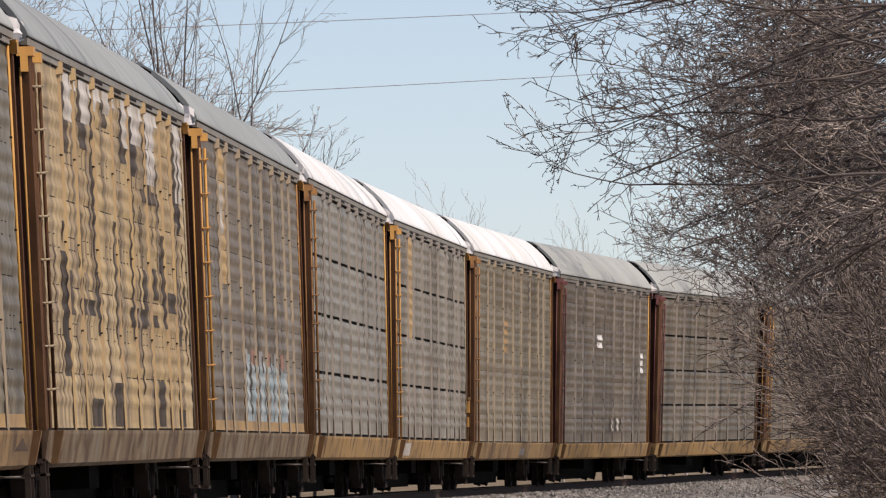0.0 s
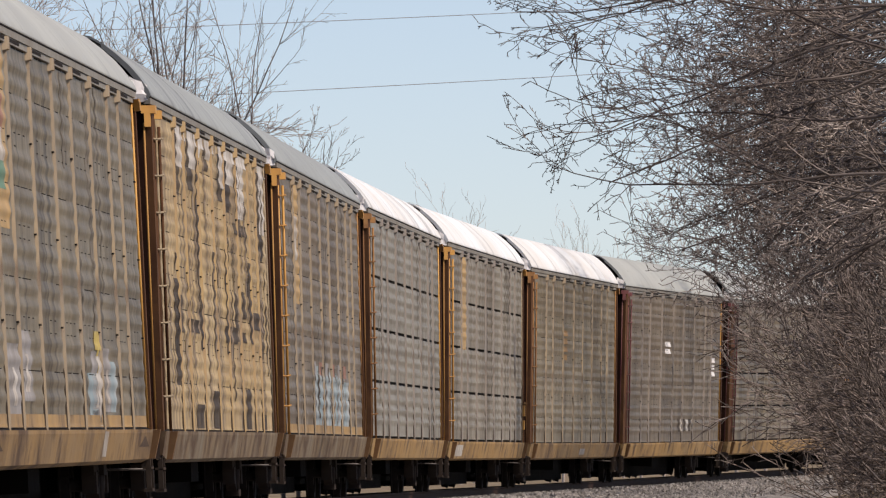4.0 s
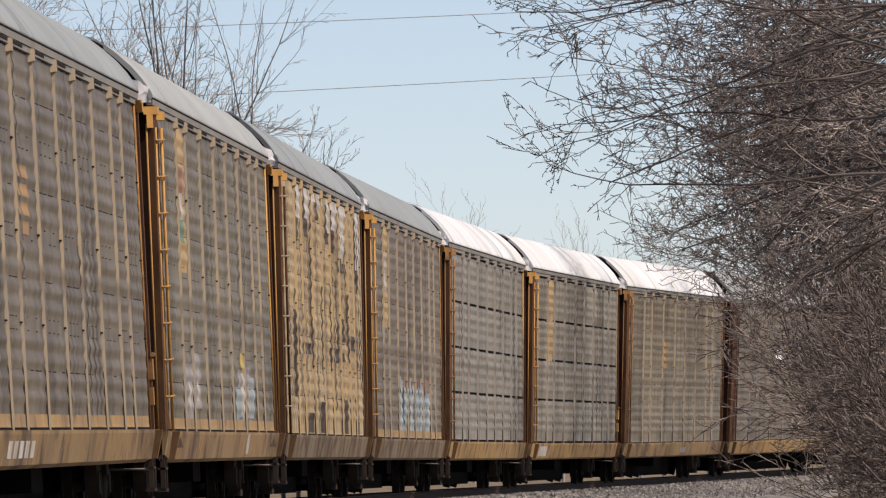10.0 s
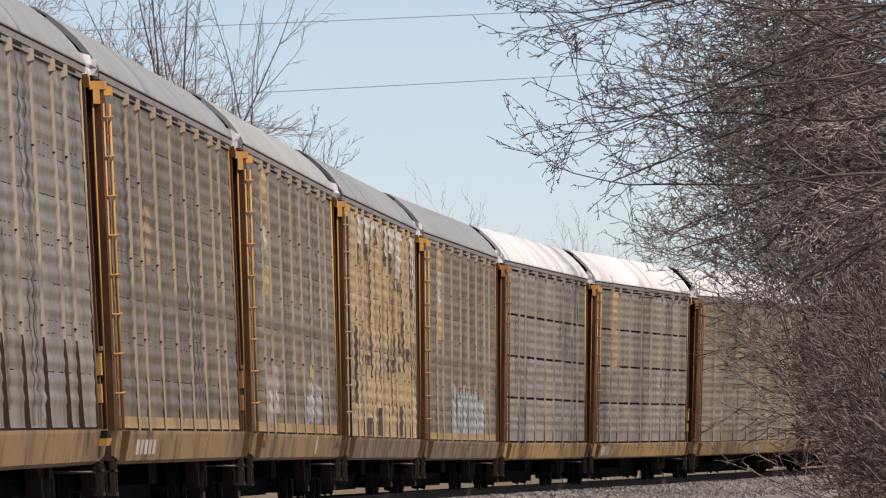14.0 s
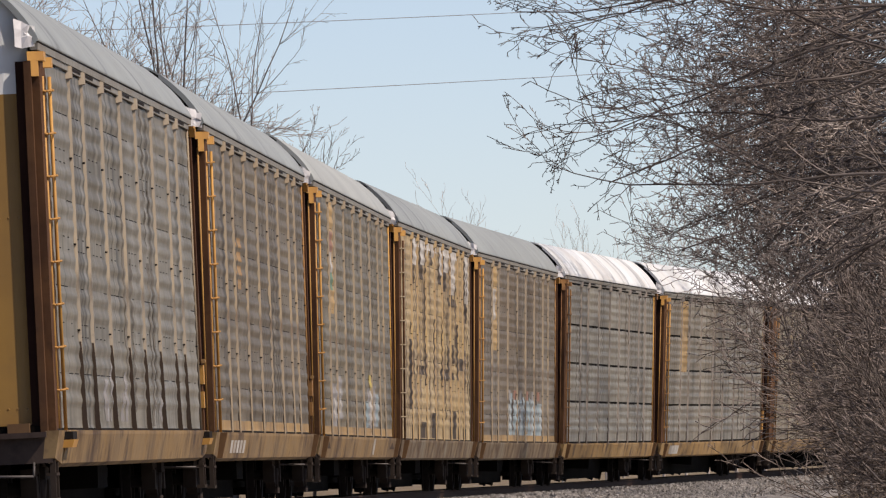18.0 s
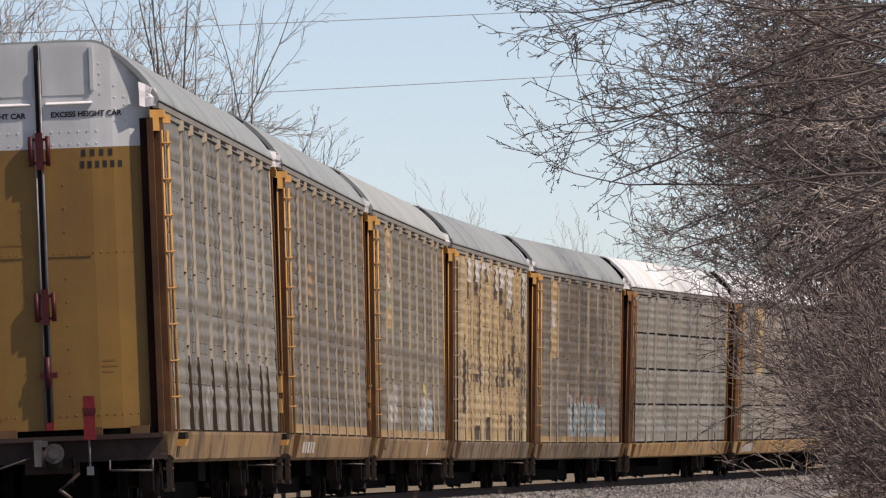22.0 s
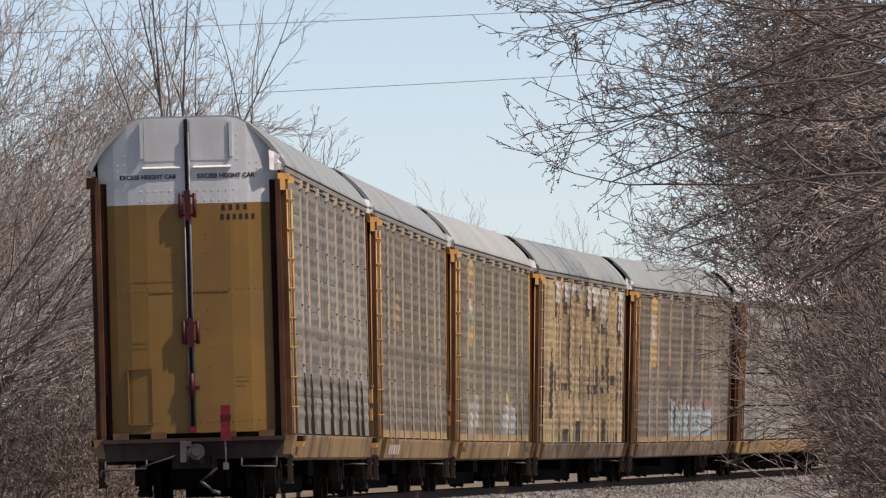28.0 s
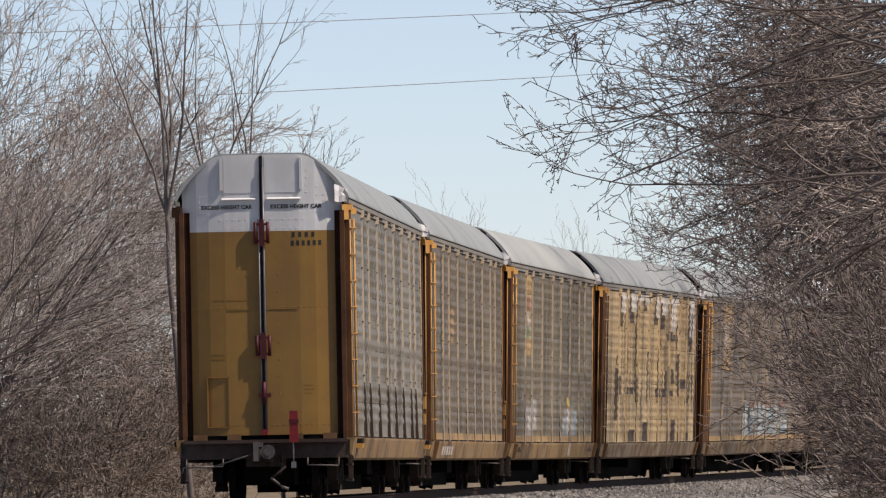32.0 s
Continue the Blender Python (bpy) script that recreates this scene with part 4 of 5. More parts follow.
# cream car: white letters with grey edges run down from the top, dark strokes and blocks across the middle, runs below
for x, w, z0 in ((-9.2, 1.2, 4.55), (-6.5, 1.5, 4.6), (-4.4, 0.6, 4.8), (-2.6, 1.3, 4.82), (0.8, 1.0, 4.5), (2.6, 1.7, 4.6), (5.3, 1.7, 4.16), (11.3, 1.3, 4.05)):
    sprayed(CARS[3], "sprayed_letter", SPRAY_GREY, x - 0.5, x + w * 0.45, z0 - _r.uniform(0.05, 0.5), 5.03, _r, 0.12)
    sprayed(CARS[3], "sprayed_letter", SPRAY_WHITE, x, x + w, z0 + 0.05, 5.15, _r, 0.10, 0.002)
    sprayed(CARS[3], "sprayed_letter", SPRAY_WHITE, x + w, x + w + 0.9, 4.98, 5.14, _r, 0.05, 0.002)
for x, w, z0, z1 in ((4.0, 3.4, 3.96, 4.13), (-7.9, 2.4, 2.42, 2.60), (0.9, 3.0, 2.36, 2.60), (5.3, 1.0, 2.40, 2.55), (7.6, 3.9, 2.62, 2.88), (-6.7, 1.7, 1.14, 1.46), (-2.6, 1.3, 1.14, 1.66), (5.8, 1.2, 1.14, 1.72), (10.5, 0.9, 1.14, 1.36)):
    sprayed(CARS[3], "sprayed_letter", SPRAY_GREY, x, x + w, z0, z1, _r, 0.05, 0.002)
for x, w, z0, z1 in ((-10.8, 1.0, 1.7, 3.1), (-10.5, 1.5, 2.4, 2.9), (-7.7, 0.35, 2.7, 3.7), (-4.9, 0.8, 2.2, 2.95), (-1.7, 0.9, 2.2, 3.6), (1.5, 0.5, 2.2, 3.7), (3.6, 0.7, 2.4, 3.1), (5.6, 0.9, 2.75, 3.15), (7.4, 0.8, 2.4, 3.6), (10.6, 0.7, 2.2, 3.1), (-5.2, 0.4, 3.5, 4.6), (6.9, 0.4, 3.1, 4.5)):
    sprayed(CARS[3], "sprayed_letter", SPRAY_GREY, x, x + w, z0, z1, _r, 0.12, 0.001)
for k in range(32):
    x = _r.uniform(-12.6, 12.4)
    z = _r.uniform(1.15, 3.9)
    sprayed(CARS[3], "paint_run", (SPRAY_DUST, SPRAY_GREY, SPRAY_DUST)[k % 3], x, x + _r.uniform(0.10, 0.28), z, min(4.9, z + _r.uniform(0.5, 1.7)), _r, 0.2, 0.003)
# long dark grime runs, in groups
for i, a, b, n in ((0, -2.0, 6.0, 6), (1, 0.5, 3.5, 6), (1, -8.0, -6.5, 2), (2, -1.0, 9.0, 5), (4, -6.0, 10.0, 6), (5, -11.5, -7.0, 7), (5, 3.0, 7.0, 3), (6, -1.5, 8.5, 13), (7, 4.5, 9.5, 8), (8, -2.0, 10.0, 6)):
    for k in range(n):
        x, top = _r.uniform(a, b), _r.choice((5.14, 5.14, 4.15, 3.2))
        sprayed(CARS[i], "grime_run", GRIME_RUN, x, x + _r.uniform(0.10, 0.32), max(1.15, top - _r.uniform(0.9, 3.2)), top, _r, 0.22, 0.001)
# pale blue patch low on the grey-brown car, its yellow data stripe
for k in range(6):
    sprayed(CARS[4], "sprayed_letter", SPRAY_BLUE, -4.6 + k * 2.1, -2.7 + k * 2.1, 1.2, 2.12 + _r.uniform(-0.1, 0.15), _r, 0.02)
    sprayed(CARS[4], "sprayed_letter", SPRAY_RED if k % 2 else PALE_SCUFF, -4.4 + k * 2.1, -3.4 + k * 2.1, 2.1, 2.32, _r, 0.05, 0.003)
for k in range(9):
    x, z = -4.4 + k * 1.35, _r.uniform(1.2, 1.5)
    sprayed(CARS[4], "paint_run", (PALE_SCUFF, SPRAY_GREY, SPRAY_DUST)[k % 3], x, x + _r.uniform(0.15, 0.4), z, z + _r.uniform(0.3, 0.75), _r, 0.25, 0.003)
for k in range(5):
    sprayed(CARS[4], "sprayed_letter", SPRAY_GREY, -4.3 + k * 2.4, -3.9 + k * 2.4, 2.0, 2.25, _r, 0.1, 0.004)
sprayed(CARS[4], "data_stripe", STRIPE, -10.0, -8.15, 3.2, 5.12, _r, 0.01)
sprayed(CARS[4], "sprayed_letter", SPRAY_WHITE, -9.7, -8.7, 3.9, 4.6, _r, 0.05, 0.003)
# tan-grey car: stripe with red and green tags, white and yellow tags low down
sprayed(CARS[2], "data_stripe", STRIPE, -10.0, -8.15, 3.2, 5.12, _r, 0.01)
sprayed(CARS[2], "sprayed_letter", SPRAY_RED, -9.8, -8.6, 4.2, 4.6, _r, 0.05, 0.003)
sprayed(CARS[2], "sprayed_letter", SPRAY_WHITE, -9.5, -8.6, 3.9, 4.25, _r, 0.1, 0.004)
sprayed(CARS[2], "sprayed_letter", SPRAY_GREEN, -9.5, -8.6, 3.6, 3.9, _r, 0.05, 0.003)
for x, z, w in ((-9.8, 1.25, 1.9), (-7.6, 1.4, 1.4), (3.2, 1.25, 1.5), (5.2, 1.3, 1.2)):
    sprayed(CARS[2], "sprayed_letter", PALE_SCUFF, x, x + w, z, z + 0.75, _r, 0.12)
    sprayed(CARS[2], "sprayed_letter", SPRAY_WHITE, x + w * 0.4, x + w * 0.65, z + 0.1, z + 0.5, _r, 0.2, 0.003)
sprayed(CARS[2], "sprayed_letter", SPRAY_BLUE, 2.6, 4.0, 1.2, 1.75, _r, 0.15)
sprayed(CARS[2], "sprayed_letter", SPRAY_BLUE, 6.2, 7.4, 1.3, 1.9, _r, 0.15)
sprayed(CARS[2], "paint_run", SPRAY_WHITE, 4.2, 4.8, 1.13, 1.95, _r, 0.2, 0.004)
sprayed(CARS[2], "sprayed_letter", SPRAY_YELLOW, 3.9, 4.9, 2.02, 2.24, _r, 0.1, 0.003)
sprayed(CARS[2], "sprayed_letter", SPRAY_YELLOW, 4.2, 4.5, 1.75, 2.06, _r, 0.1, 0.003)
# the bright galvanised car's stripe
sprayed(CARS[6], "data_stripe", STRIPE, -10.0, -8.15, 3.1, 5.12, _r, 0.01)
# small stencils and triangles on the sills
def on_sill(z, out=0.004):
    return -(1.535 + (z - 0.73) * 0.203 + out)


def sill_mark(car, name, material, x0, x1, z0, z1, apex=False):
    sh = Shape()
    ring = [(x0, z0), (x1, z0), ((x0 + x1) / 2 if apex else x1, z1), ((x0 + x1) / 2 - 0.02 if apex else x0, z1)]
    sh.hexa([(x, on_sill(z, -0.02), z) for x, z in ring] + [(x, on_sill(z), z) for x, z in ring])
    part(name, sh, material, car)


for k in range(5):
    sill_mark(CARS[1], "stencil_bar", SPRAY_WHITE, -10.2 + k * 0.75, -9.7 + k * 0.75, 0.80, 0.98)
for i, x in ((2, -11.3), (2, 11.3)):
    sill_mark(CARS[i], "triangle_mark", GUSSET, x - 0.9, x + 0.9, 0.88, 1.01, True)
sill_mark(CARS[2], "paint_run", SPRAY_WHITE, 4.1, 4.7, 0.78, 1.07)
sill_mark(CARS[6], "stencil_patch", SPRAY_WHITE, -11.6, -9.4, 0.78, 1.02)
sill_mark(CARS[7], "stencil_patch", PALE_SCUFF, 1.0, 2.6, 0.80, 0.95)
# owner's marks, as bars only
for i, x, m in ((1, -7.4, SPRAY_ORANGE), (7, -4.6, SPRAY_ORANGE), (8, -3.4, LIGHTWOOD)):
    for k in range(4 if i < 8 else 2):
        sprayed(CARS[i], "mark_bar", m, x, x + 1.5, 3.78 - k * 0.2, 3.92 - k * 0.2, _r, 0.01)
for k in range(3):
    sprayed(CARS[8], "mark_bar", LIGHTWOOD, 10.4, 11.4, 3.4 - k * 0.2, 3.54 - k * 0.2, _r, 0.01)
for k in range(6):
    sprayed(CARS[8], "sprayed_letter", SPRAY_WHITE if k % 2 else SPRAY_GREY, 0.6 + k * 0.8, 1.1 + k * 0.8, 1.4, 1.75, _r, 0.12)
for x, w, h in ((-6.0, 0.5, 0.5), (-5.1, 0.35, 0.75), (-3.0, 0.6, 0.35), (-2.2, 0.4, 0.6), (4.4, 0.5, 0.4), (5.2, 0.3, 0.65)):
    sprayed(CARS[0], "paint_run", PALE_SCUFF, x, x + w, 1.2, 1.2 + h, _r, 0.3)
# tan kick plates along the foot of three cars
for i in (1, 2, 4):
    for a, b in zip(BAYS, BAYS[1:]):
        part("kick_plate", paint_patch(a + 0.12, b - 0.12, 1.125, 1.265, -1, _r, 0.0), KICK, CARS[i])


# ---- ground, ballast and track ----
def track_z(y):
    return height(y - 142.4)


def ground_sheet():
    """One sheet to the horizon, finer near the track, following its fall."""
    sh = Shape()
    xs = sorted(set([-2500, -1200, -500, -200, -100, -60] + list(range(-40, 61, 4)) + [80, 120, 220, 500, 1200, 2500]))
    ys = sorted(set([-600, -200, -60] + list(range(-20, 441, 6)) + [480, 560, 700, 1000, 1600, 2600, 4000]))
    for y in ys:
        for x in xs:
            sh.v.append((x, y, track_z(y) - 0.62 + 0.09 * noise.noise(Vector((x * 0.11, y * 0.07, 0.3)))))
    n = len(xs)
    for j in range(len(ys) - 1):
        for i in range(n - 1):
            sh.face([j * n + i, j * n + i + 1, (j + 1) * n + i + 1, (j + 1) * n + i], 0, True)
    return sh


ground = tagged(new("ground", ground_sheet().mesh("ground", EARTH)), "dry brown earth with dead grass", "ground", kind="structure")


def bed_shape(profile, s0, s1, step, wobble=0.0):
    sh = Shape()
    rings = []
    k = 0
    for s in np.arange(s0, s1 + 0.1, step):
        rings.append([on_track(s, a + wobble * noise.noise(Vector((s * 0.4, i * 3.1, 1))), b + wobble * 0.4 * noise.noise(Vector((s * 0.9, i * 5.7, 4)))) for i, (a, b) in enumerate(profile)])
    return sh.sweep(rings, closed=False, smooth=True)


bed = tagged(new("ballast_bed", bed_shape([(-5.2, -0.72), (-3.6, -0.55), (-2.2, -0.22), (-1.4, -0.20), (0, -0.21), (1.4, -0.20), (1.9, -0.21), (2.6, -0.30), (3.6, -0.38), (5.0, -0.42), (6.4, -0.50), (7.4, -0.75)], -238, 396, 1.5, 0.12).mesh("ballast_bed", BALLAST)), "grey crushed stone under and beside the track", "ballast", kind="structure")


def stones(seed, n, s0, s1, a0, a1):
    """Loose pieces of crushed stone lying on the bed."""
    rng = np.random.default_rng(seed)
    base = np.array([(1, 0, -.2), (-.6, .8, -.3), (-.5, -.9, -.2), (.2, .1, .8), (-.7, 0, .4)], dtype=np.float32)
    tri = [(0, 3, 2), (0, 1, 3), (1, 4, 3), (4, 2, 3), (0, 2, 1), (1, 2, 4)]
    vs, fs = [], []
    for k in range(n):
        s, a = rng.uniform(s0, s1), rng.uniform(a0, a1)
        z = float(np.interp(a, [-5.2, -3.6, -2.2, -1.4, 1.4, 1.9, 2.6, 3.6, 5.0, 6.4], [-0.72, -0.55, -0.22, -0.2, -0.2, -0.21, -0.30, -0.38, -0.42, -0.50]))
        p = on_track(s, a, z + 0.01)
        r = rng.uniform(0.025, 0.06)
        c, q = math.cos(rng.uniform(0, 6.28)), math.sin(rng.uniform(0, 6.28))
        m = np.array([[c, -q, 0], [q, c, 0], [0, 0, 1]]) * r * rng.uniform(0.7, 1.3, 3)
        b = len(vs)
        vs += [tuple(v) for v in base @ m.T + np.array(p)]
        fs += [tuple(b + i for i in t) for t in tri]
    me = bpy.data.meshes.new("ballast_stones")
    me.from_pydata(vs, [], fs)
    me.materials.append(STONE)
    return me


tagged(new("ballast_stones", stones(3, 9000, 25, 175, 0.95, 6.3)), "loose grey crushed stones beside the rail", "gravel", kind="stuff")
tagged(new("ballast_stones", stones(4, 2500, 25, 140, -5.0, -0.9)), "loose grey crushed stones beyond the rails", "gravel", kind="stuff")

track = tagged(new("railway_track"), "rusty steel rails on dark wooden ties", "railway track", kind="structure")
RAIL_FORM = [(-0.07, -0.185), (0.07, -0.185), (0.07, -0.17), (0.012, -0.155), (0.012, -0.045), (0.036, -0.035), (0.034, -0.002), (0.02, 0.0), (-0.02, 0.0), (-0.034, -0.002), (-0.036, -0.035), (-0.012, -0.045), (-0.012, -0.155), (-0.07, -0.17)]
for side in (-0.753, 0.753):
    rings = [[on_track(s, side + a, b - 0.003 + (-side * 0 - cant(s) * side * 0.0)) for a, b in RAIL_FORM] for s in np.arange(-238, 396, 2.0)]
    part("rail", Shape().sweep(rings), RAIL, track)
tie_me = Shape().hexa([(-0.115, -1.3, -0.36), (0.115, -1.3, -0.36), (0.115, 1.3, -0.36), (-0.115, 1.3, -0.36), (-0.105, -1.29, -0.186), (0.105, -1.29, -0.186), (0.105, 1.29, -0.186), (-0.105, 1.29, -0.186)]).mesh("tie", TIE)
_r = random.Random(8)
for i in range(270):
    s = 30 + i * 0.53
    p = on_track(s)
    part("tie", tie_me, TIE, track, at=Matrix.Translation(p + Vector((0, 0, _r.uniform(-0.02, 0.0)))) @ Matrix.Rotation(math.pi / 2 - heading(s) + _r.uniform(-0.02, 0.02), 4, "Z"))
rest = Shape()
for s in list(np.arange(-120, 30, 0.53)) + list(np.arange(173.1, 330, 0.53)):
    h = heading(s)
    f, l = Vector((math.sin(h), math.cos(h), 0)), Vector((-math.cos(h), math.sin(h), 0))
    p = on_track(s)
    rest.hexa([tuple(p + f * a + l * b + Vector((0, 0, c))) for c in (-0.36, -0.188) for a, b in ((-0.11, -1.3), (0.11, -1.3), (0.11, 1.3), (-0.11, 1.3))])
tagged(part("ties", rest, TIE, track), kind="stuff")


# ---- bare trees ----
def spot(px, d):
    """The side offset at which something d metres off stands when it shows px across the view (784 is straight ahead)."""
    return (px - 784) / 17705 * d


def base_at(px, d):
    return Vector((spot(px, d), d, track_z(d) - 0.62))


COUNT = [0]


def grow(rng, out, p, d, length, r, level, top, cfg, tag=0):
    """A crooked limb with side shoots; out gets its pieces as (from, to, radius, radius, level, limb)."""
    if level < 2:
        COUNT[0] += 1
        tag = COUNT[0]
    n = cfg["pieces"][level]
    step = length / n
    crook, lift, pull = cfg["crook"][level], cfg["lift"][level], cfg["pull"] * level
    pts = []
    for i in range(n):
        d = Vector((d.x + rng.gauss(0, crook) + pull, d.y + rng.gauss(0, crook), d.z + rng.gauss(0, crook) + lift)).normalized()
        q = p + d * step
        r1 = max(cfg["fine"], r * (1 - (i + 1) / n * cfg["taper"][level]))
        r0 = max(cfg["fine"], r * (1 - i / n * cfg["taper"][level]))
        out.append((p, q, r0, r1, level, tag))
        pts.append((q, d, r1))
        p = q
    if level >= top:
        return
    for k in range(cfg["shoots"][level]):
        u = cfg["bare"][level] + (1 - cfg["bare"][level]) * (k + rng.random()) / cfg["shoots"][level]
        q, dd, rr = pts[min(n - 1, int(u * n))]
        side = Vector((rng.gauss(0, 1), rng.gauss(0, 0.8), rng.gauss(0, 1)))
        side = (side - dd * side.dot(dd)).normalized()
        a = radians(rng.uniform(*cfg["angle"]))
        nd = dd * math.cos(a) + side * math.sin(a)
        grow(rng, out, q, nd, length * rng.uniform(*cfg["ratio"]) * (1.15 - 0.5 * u), rr * 0.62, level + 1, top, cfg, tag)


def tubes(pieces, sides, name, material):
    """Each piece as a short open tube, built in one go."""
    a = np.array([p[0] for p in pieces], dtype=np.float64)
    b = np.array([p[1] for p in pieces], dtype=np.float64)
    ra, rb = np.array([p[2] for p in pieces]), np.array([p[3] for p in pieces])
    d = b - a
    ln = np.linalg.norm(d, axis=1, keepdims=True)
    d /= np.maximum(ln, 1e-6)
    b = b + d * ra[:, None] * 0.6
    ref = np.where(np.abs(d[:, 2:3]) < 0.9, np.array([[0, 0, 1.0]]), np.array([[1.0, 0, 0]]))
    u = np.cross(d, ref)
    u /= np.linalg.norm(u, axis=1, keepdims=True)
    w = np.cross(d, u)
    ang = np.arange(sides) * 2 * np.pi / sides
    off = u[:, None, :] * np.cos(ang)[None, :, None] + w[:, None, :] * np.sin(ang)[None, :, None]
    v = np.concatenate([a[:, None, :] + off * ra[:, None, None], b[:, None, :] + off * rb[:, None, None]], axis=1)
    m = len(pieces)
    base = np.arange(m)[:, None] * (2 * sides)
    j = np.arange(sides)
    k = (j + 1) % sides
    q = np.stack([base + j, base + k, base + sides + k, base + sides + j], axis=2).reshape(-1, 4)
    me = bpy.data.meshes.new(name)
    me.vertices.add(m * 2 * sides)
    me.vertices.foreach_set("co", v.astype(np.float32).ravel())
    me.loops.add(q.size)
    me.loops.foreach_set("vertex_index", q.astype(np.int32).ravel())
    me.polygons.add(len(q))
    me.polygons.foreach_set("loop_start", np.arange(len(q), dtype=np.int32) * 4)
    me.polygons.foreach_set("use_smooth", np.ones(len(q), dtype=bool))
    me.update(calc_edges=True)
    me.materials.append(material)
    return me


def as_tree(name, out, at, label, category, group, bark, twig, limbs=True):
    """A tree in parts: its trunk or stems, its limbs one by one, and the crown of twigs."""
    ob = tagged(new(name), label, category, group)
    ob.matrix_basis = Matrix.Translation(at)
    single = {}
    crown = []
    for p in out:
        if p[4] == 0 or (p[4] == 1 and limbs):
            single.setdefault((p[4], p[5]), []).append(p)
        else:
            crown.append(p)
    stems = sum(1 for k in single if k[0] == 0)
    for (level, _), pieces in single.items():
        part("limb" if level else ("trunk" if stems == 1 else "stem"), tubes(pieces, 6 if level else 8, "limb", bark), bark, ob)
    if crown:
        tagged(part("crown", tubes(crown, 3, "crown", twig), twig, ob), kind="stuff")
    return ob


CFG = dict(pieces=(9, 7, 5, 4, 3), crook=(0.05, 0.10, 0.13, 0.16, 0.18), lift=(0.02, 0.03, 0.02, 0.015, 0.01), taper=(0.75, 0.8, 0.7, 0.6, 0.5),
           shoots=(11, 9, 5, 3, 0), bare=(0.25, 0.15, 0.1, 0.1, 0), angle=(28, 62), ratio=(0.34, 0.56), fine=0.005, pull=0.0)


def upright_tree(seed, h, r, lean=(0, 0), cfg=CFG, top=4, stems=1, spread=0.2):
    rng = random.Random(seed)
    out = []
    for k in range(stems):
        d = Vector((lean[0] + rng.uniform(-spread, spread) * (stems > 1), lean[1] + rng.uniform(-spread, spread) * (stems > 1), 1)).normalized()
        grow(rng, out, Vector((rng.uniform(-0.2, 0.2) * (stems > 1), rng.uniform(-0.2, 0.2) * (stems > 1), -0.3)), d, h * rng.uniform(0.85, 1.0), r, 0, top, cfg)
    return out


def reaching_tree(seed, d, trunk_px, limbs, cfg, edge, z_low, z_high, r=0.045, reach=(0.5, 0.74), trunk_r=0.15, tall=9.0, heavy=(), fall=(-0.22, 0.22), slack=70):
    """A tree whose limbs all reach to one side, over the track; edge gives how far, by height over the eye in view units."""
    rng = random.Random(seed)
    out = []
    grow(rng, out, Vector((0, 0, -0.3)), Vector((0.02, 0.04, 1)), tall, trunk_r, 0, 0, cfg)
    for k in range(limbs):
        z = z_low + (z_high - z_low) * (k + rng.random()) / limbs
        y = 801 - (z - 0.62 + track_z(d) - 0.7) / d * 17705
        ln = max(0.8, (trunk_px - np.interp(y, edge[0], edge[1])) / 17705 * d * rng.uniform(*reach))
        grow(rng, out, Vector((0.0, rng.uniform(-0.2, 0.2), z)), Vector((-1, rng.uniform(-0.35, 0.35), rng.uniform(*fall))).normalized(), ln, r * rng.uniform(0.6, 1.1), 1, 4, cfg)
    for z, dz, ln in heavy:
        grow(rng, out, Vector((0.0, 0.0, z)), Vector((-1, 0.0, dz)).normalized(), ln, r * 1.3, 1, 4, dict(cfg, crook=(0.04, 0.05, 0.1, 0.12, 0.12)))
    return pruned(rng, out, d, trunk_px, edge, slack)


def pruned(rng, out, d, trunk_px, edge, slack=70):
    """Cuts a tree back where it would hang too far over the line; each limb is cut at its own length."""
    cut = {}
    left = []
    ends = set()
    for p in out:
        c = cut.setdefault(p[5], rng.uniform(-0.25, 1.0) * slack)
        y = 801 - (p[1].z - 0.62 + track_z(d) - 0.7) / d * 17705
        joined = p[4] == 0 or p[0].x == 0.0 or tuple(p[0]) in ends
        if joined and (p[4] == 0 or trunk_px + p[1].x / d * 17705 > np.interp(y, edge[0], edge[1]) + c):
            left.append(p)
            ends.add(tuple(p[1]))
    return left


GROUP = "bare trees beside the track"
LIMB = dict(CFG, pieces=(9, 12, 8, 6, 4), shoots=(0, 13, 6, 4, 0), pull=-0.02, angle=(15, 40), lift=(0, 0.0, 0.002, 0.008, 0.014), crook=(0.04, 0.085, 0.095, 0.11, 0.125), bare=(0, 0.15, 0.1, 0.1, 0), ratio=(0.24, 0.44), fine=0.0045)
# the near tree: long dark limbs with short budded twigs that come down from the upper right against the sky
NEAR_EDGE = ([-100, 0, 60, 120, 170, 240, 320, 420, 520, 620], [840, 850, 875, 890, 905, 850, 945, 1070, 1230, 1330])
NEAR = dict(LIMB, pieces=(9, 16, 9, 5, 3), shoots=(0, 13, 6, 4, 0), fine=0.0042, crook=(0.04, 0.075, 0.12, 0.16, 0.2), lift=(0, 0.014, 0.012, 0.02, 0.03), bare=(0, 0.22, 0.15, 0.15, 0), angle=(25, 62), ratio=(0.15, 0.30), pull=-0.012)
as_tree("bare_tree", reaching_tree(12, 112, 1770, 20, NEAR, NEAR_EDGE, 3.9, 8.0, 0.024, (0.86, 1.04), heavy=((5.05, -0.95, 2.7), (4.2, -0.55, 3.2)), fall=(-0.42, -0.02)), base_at(1770, 112),
        "bare spring tree with long limbs over the track", "tree", GROUP, BARK_DARK, BARK_SHADED)
DENSE = dict(LIMB, shoots=(0, 12, 6, 4, 0), fine=0.0065, ratio=(0.22, 0.40), crook=(0.04, 0.10, 0.13, 0.15, 0.17), angle=(18, 52))
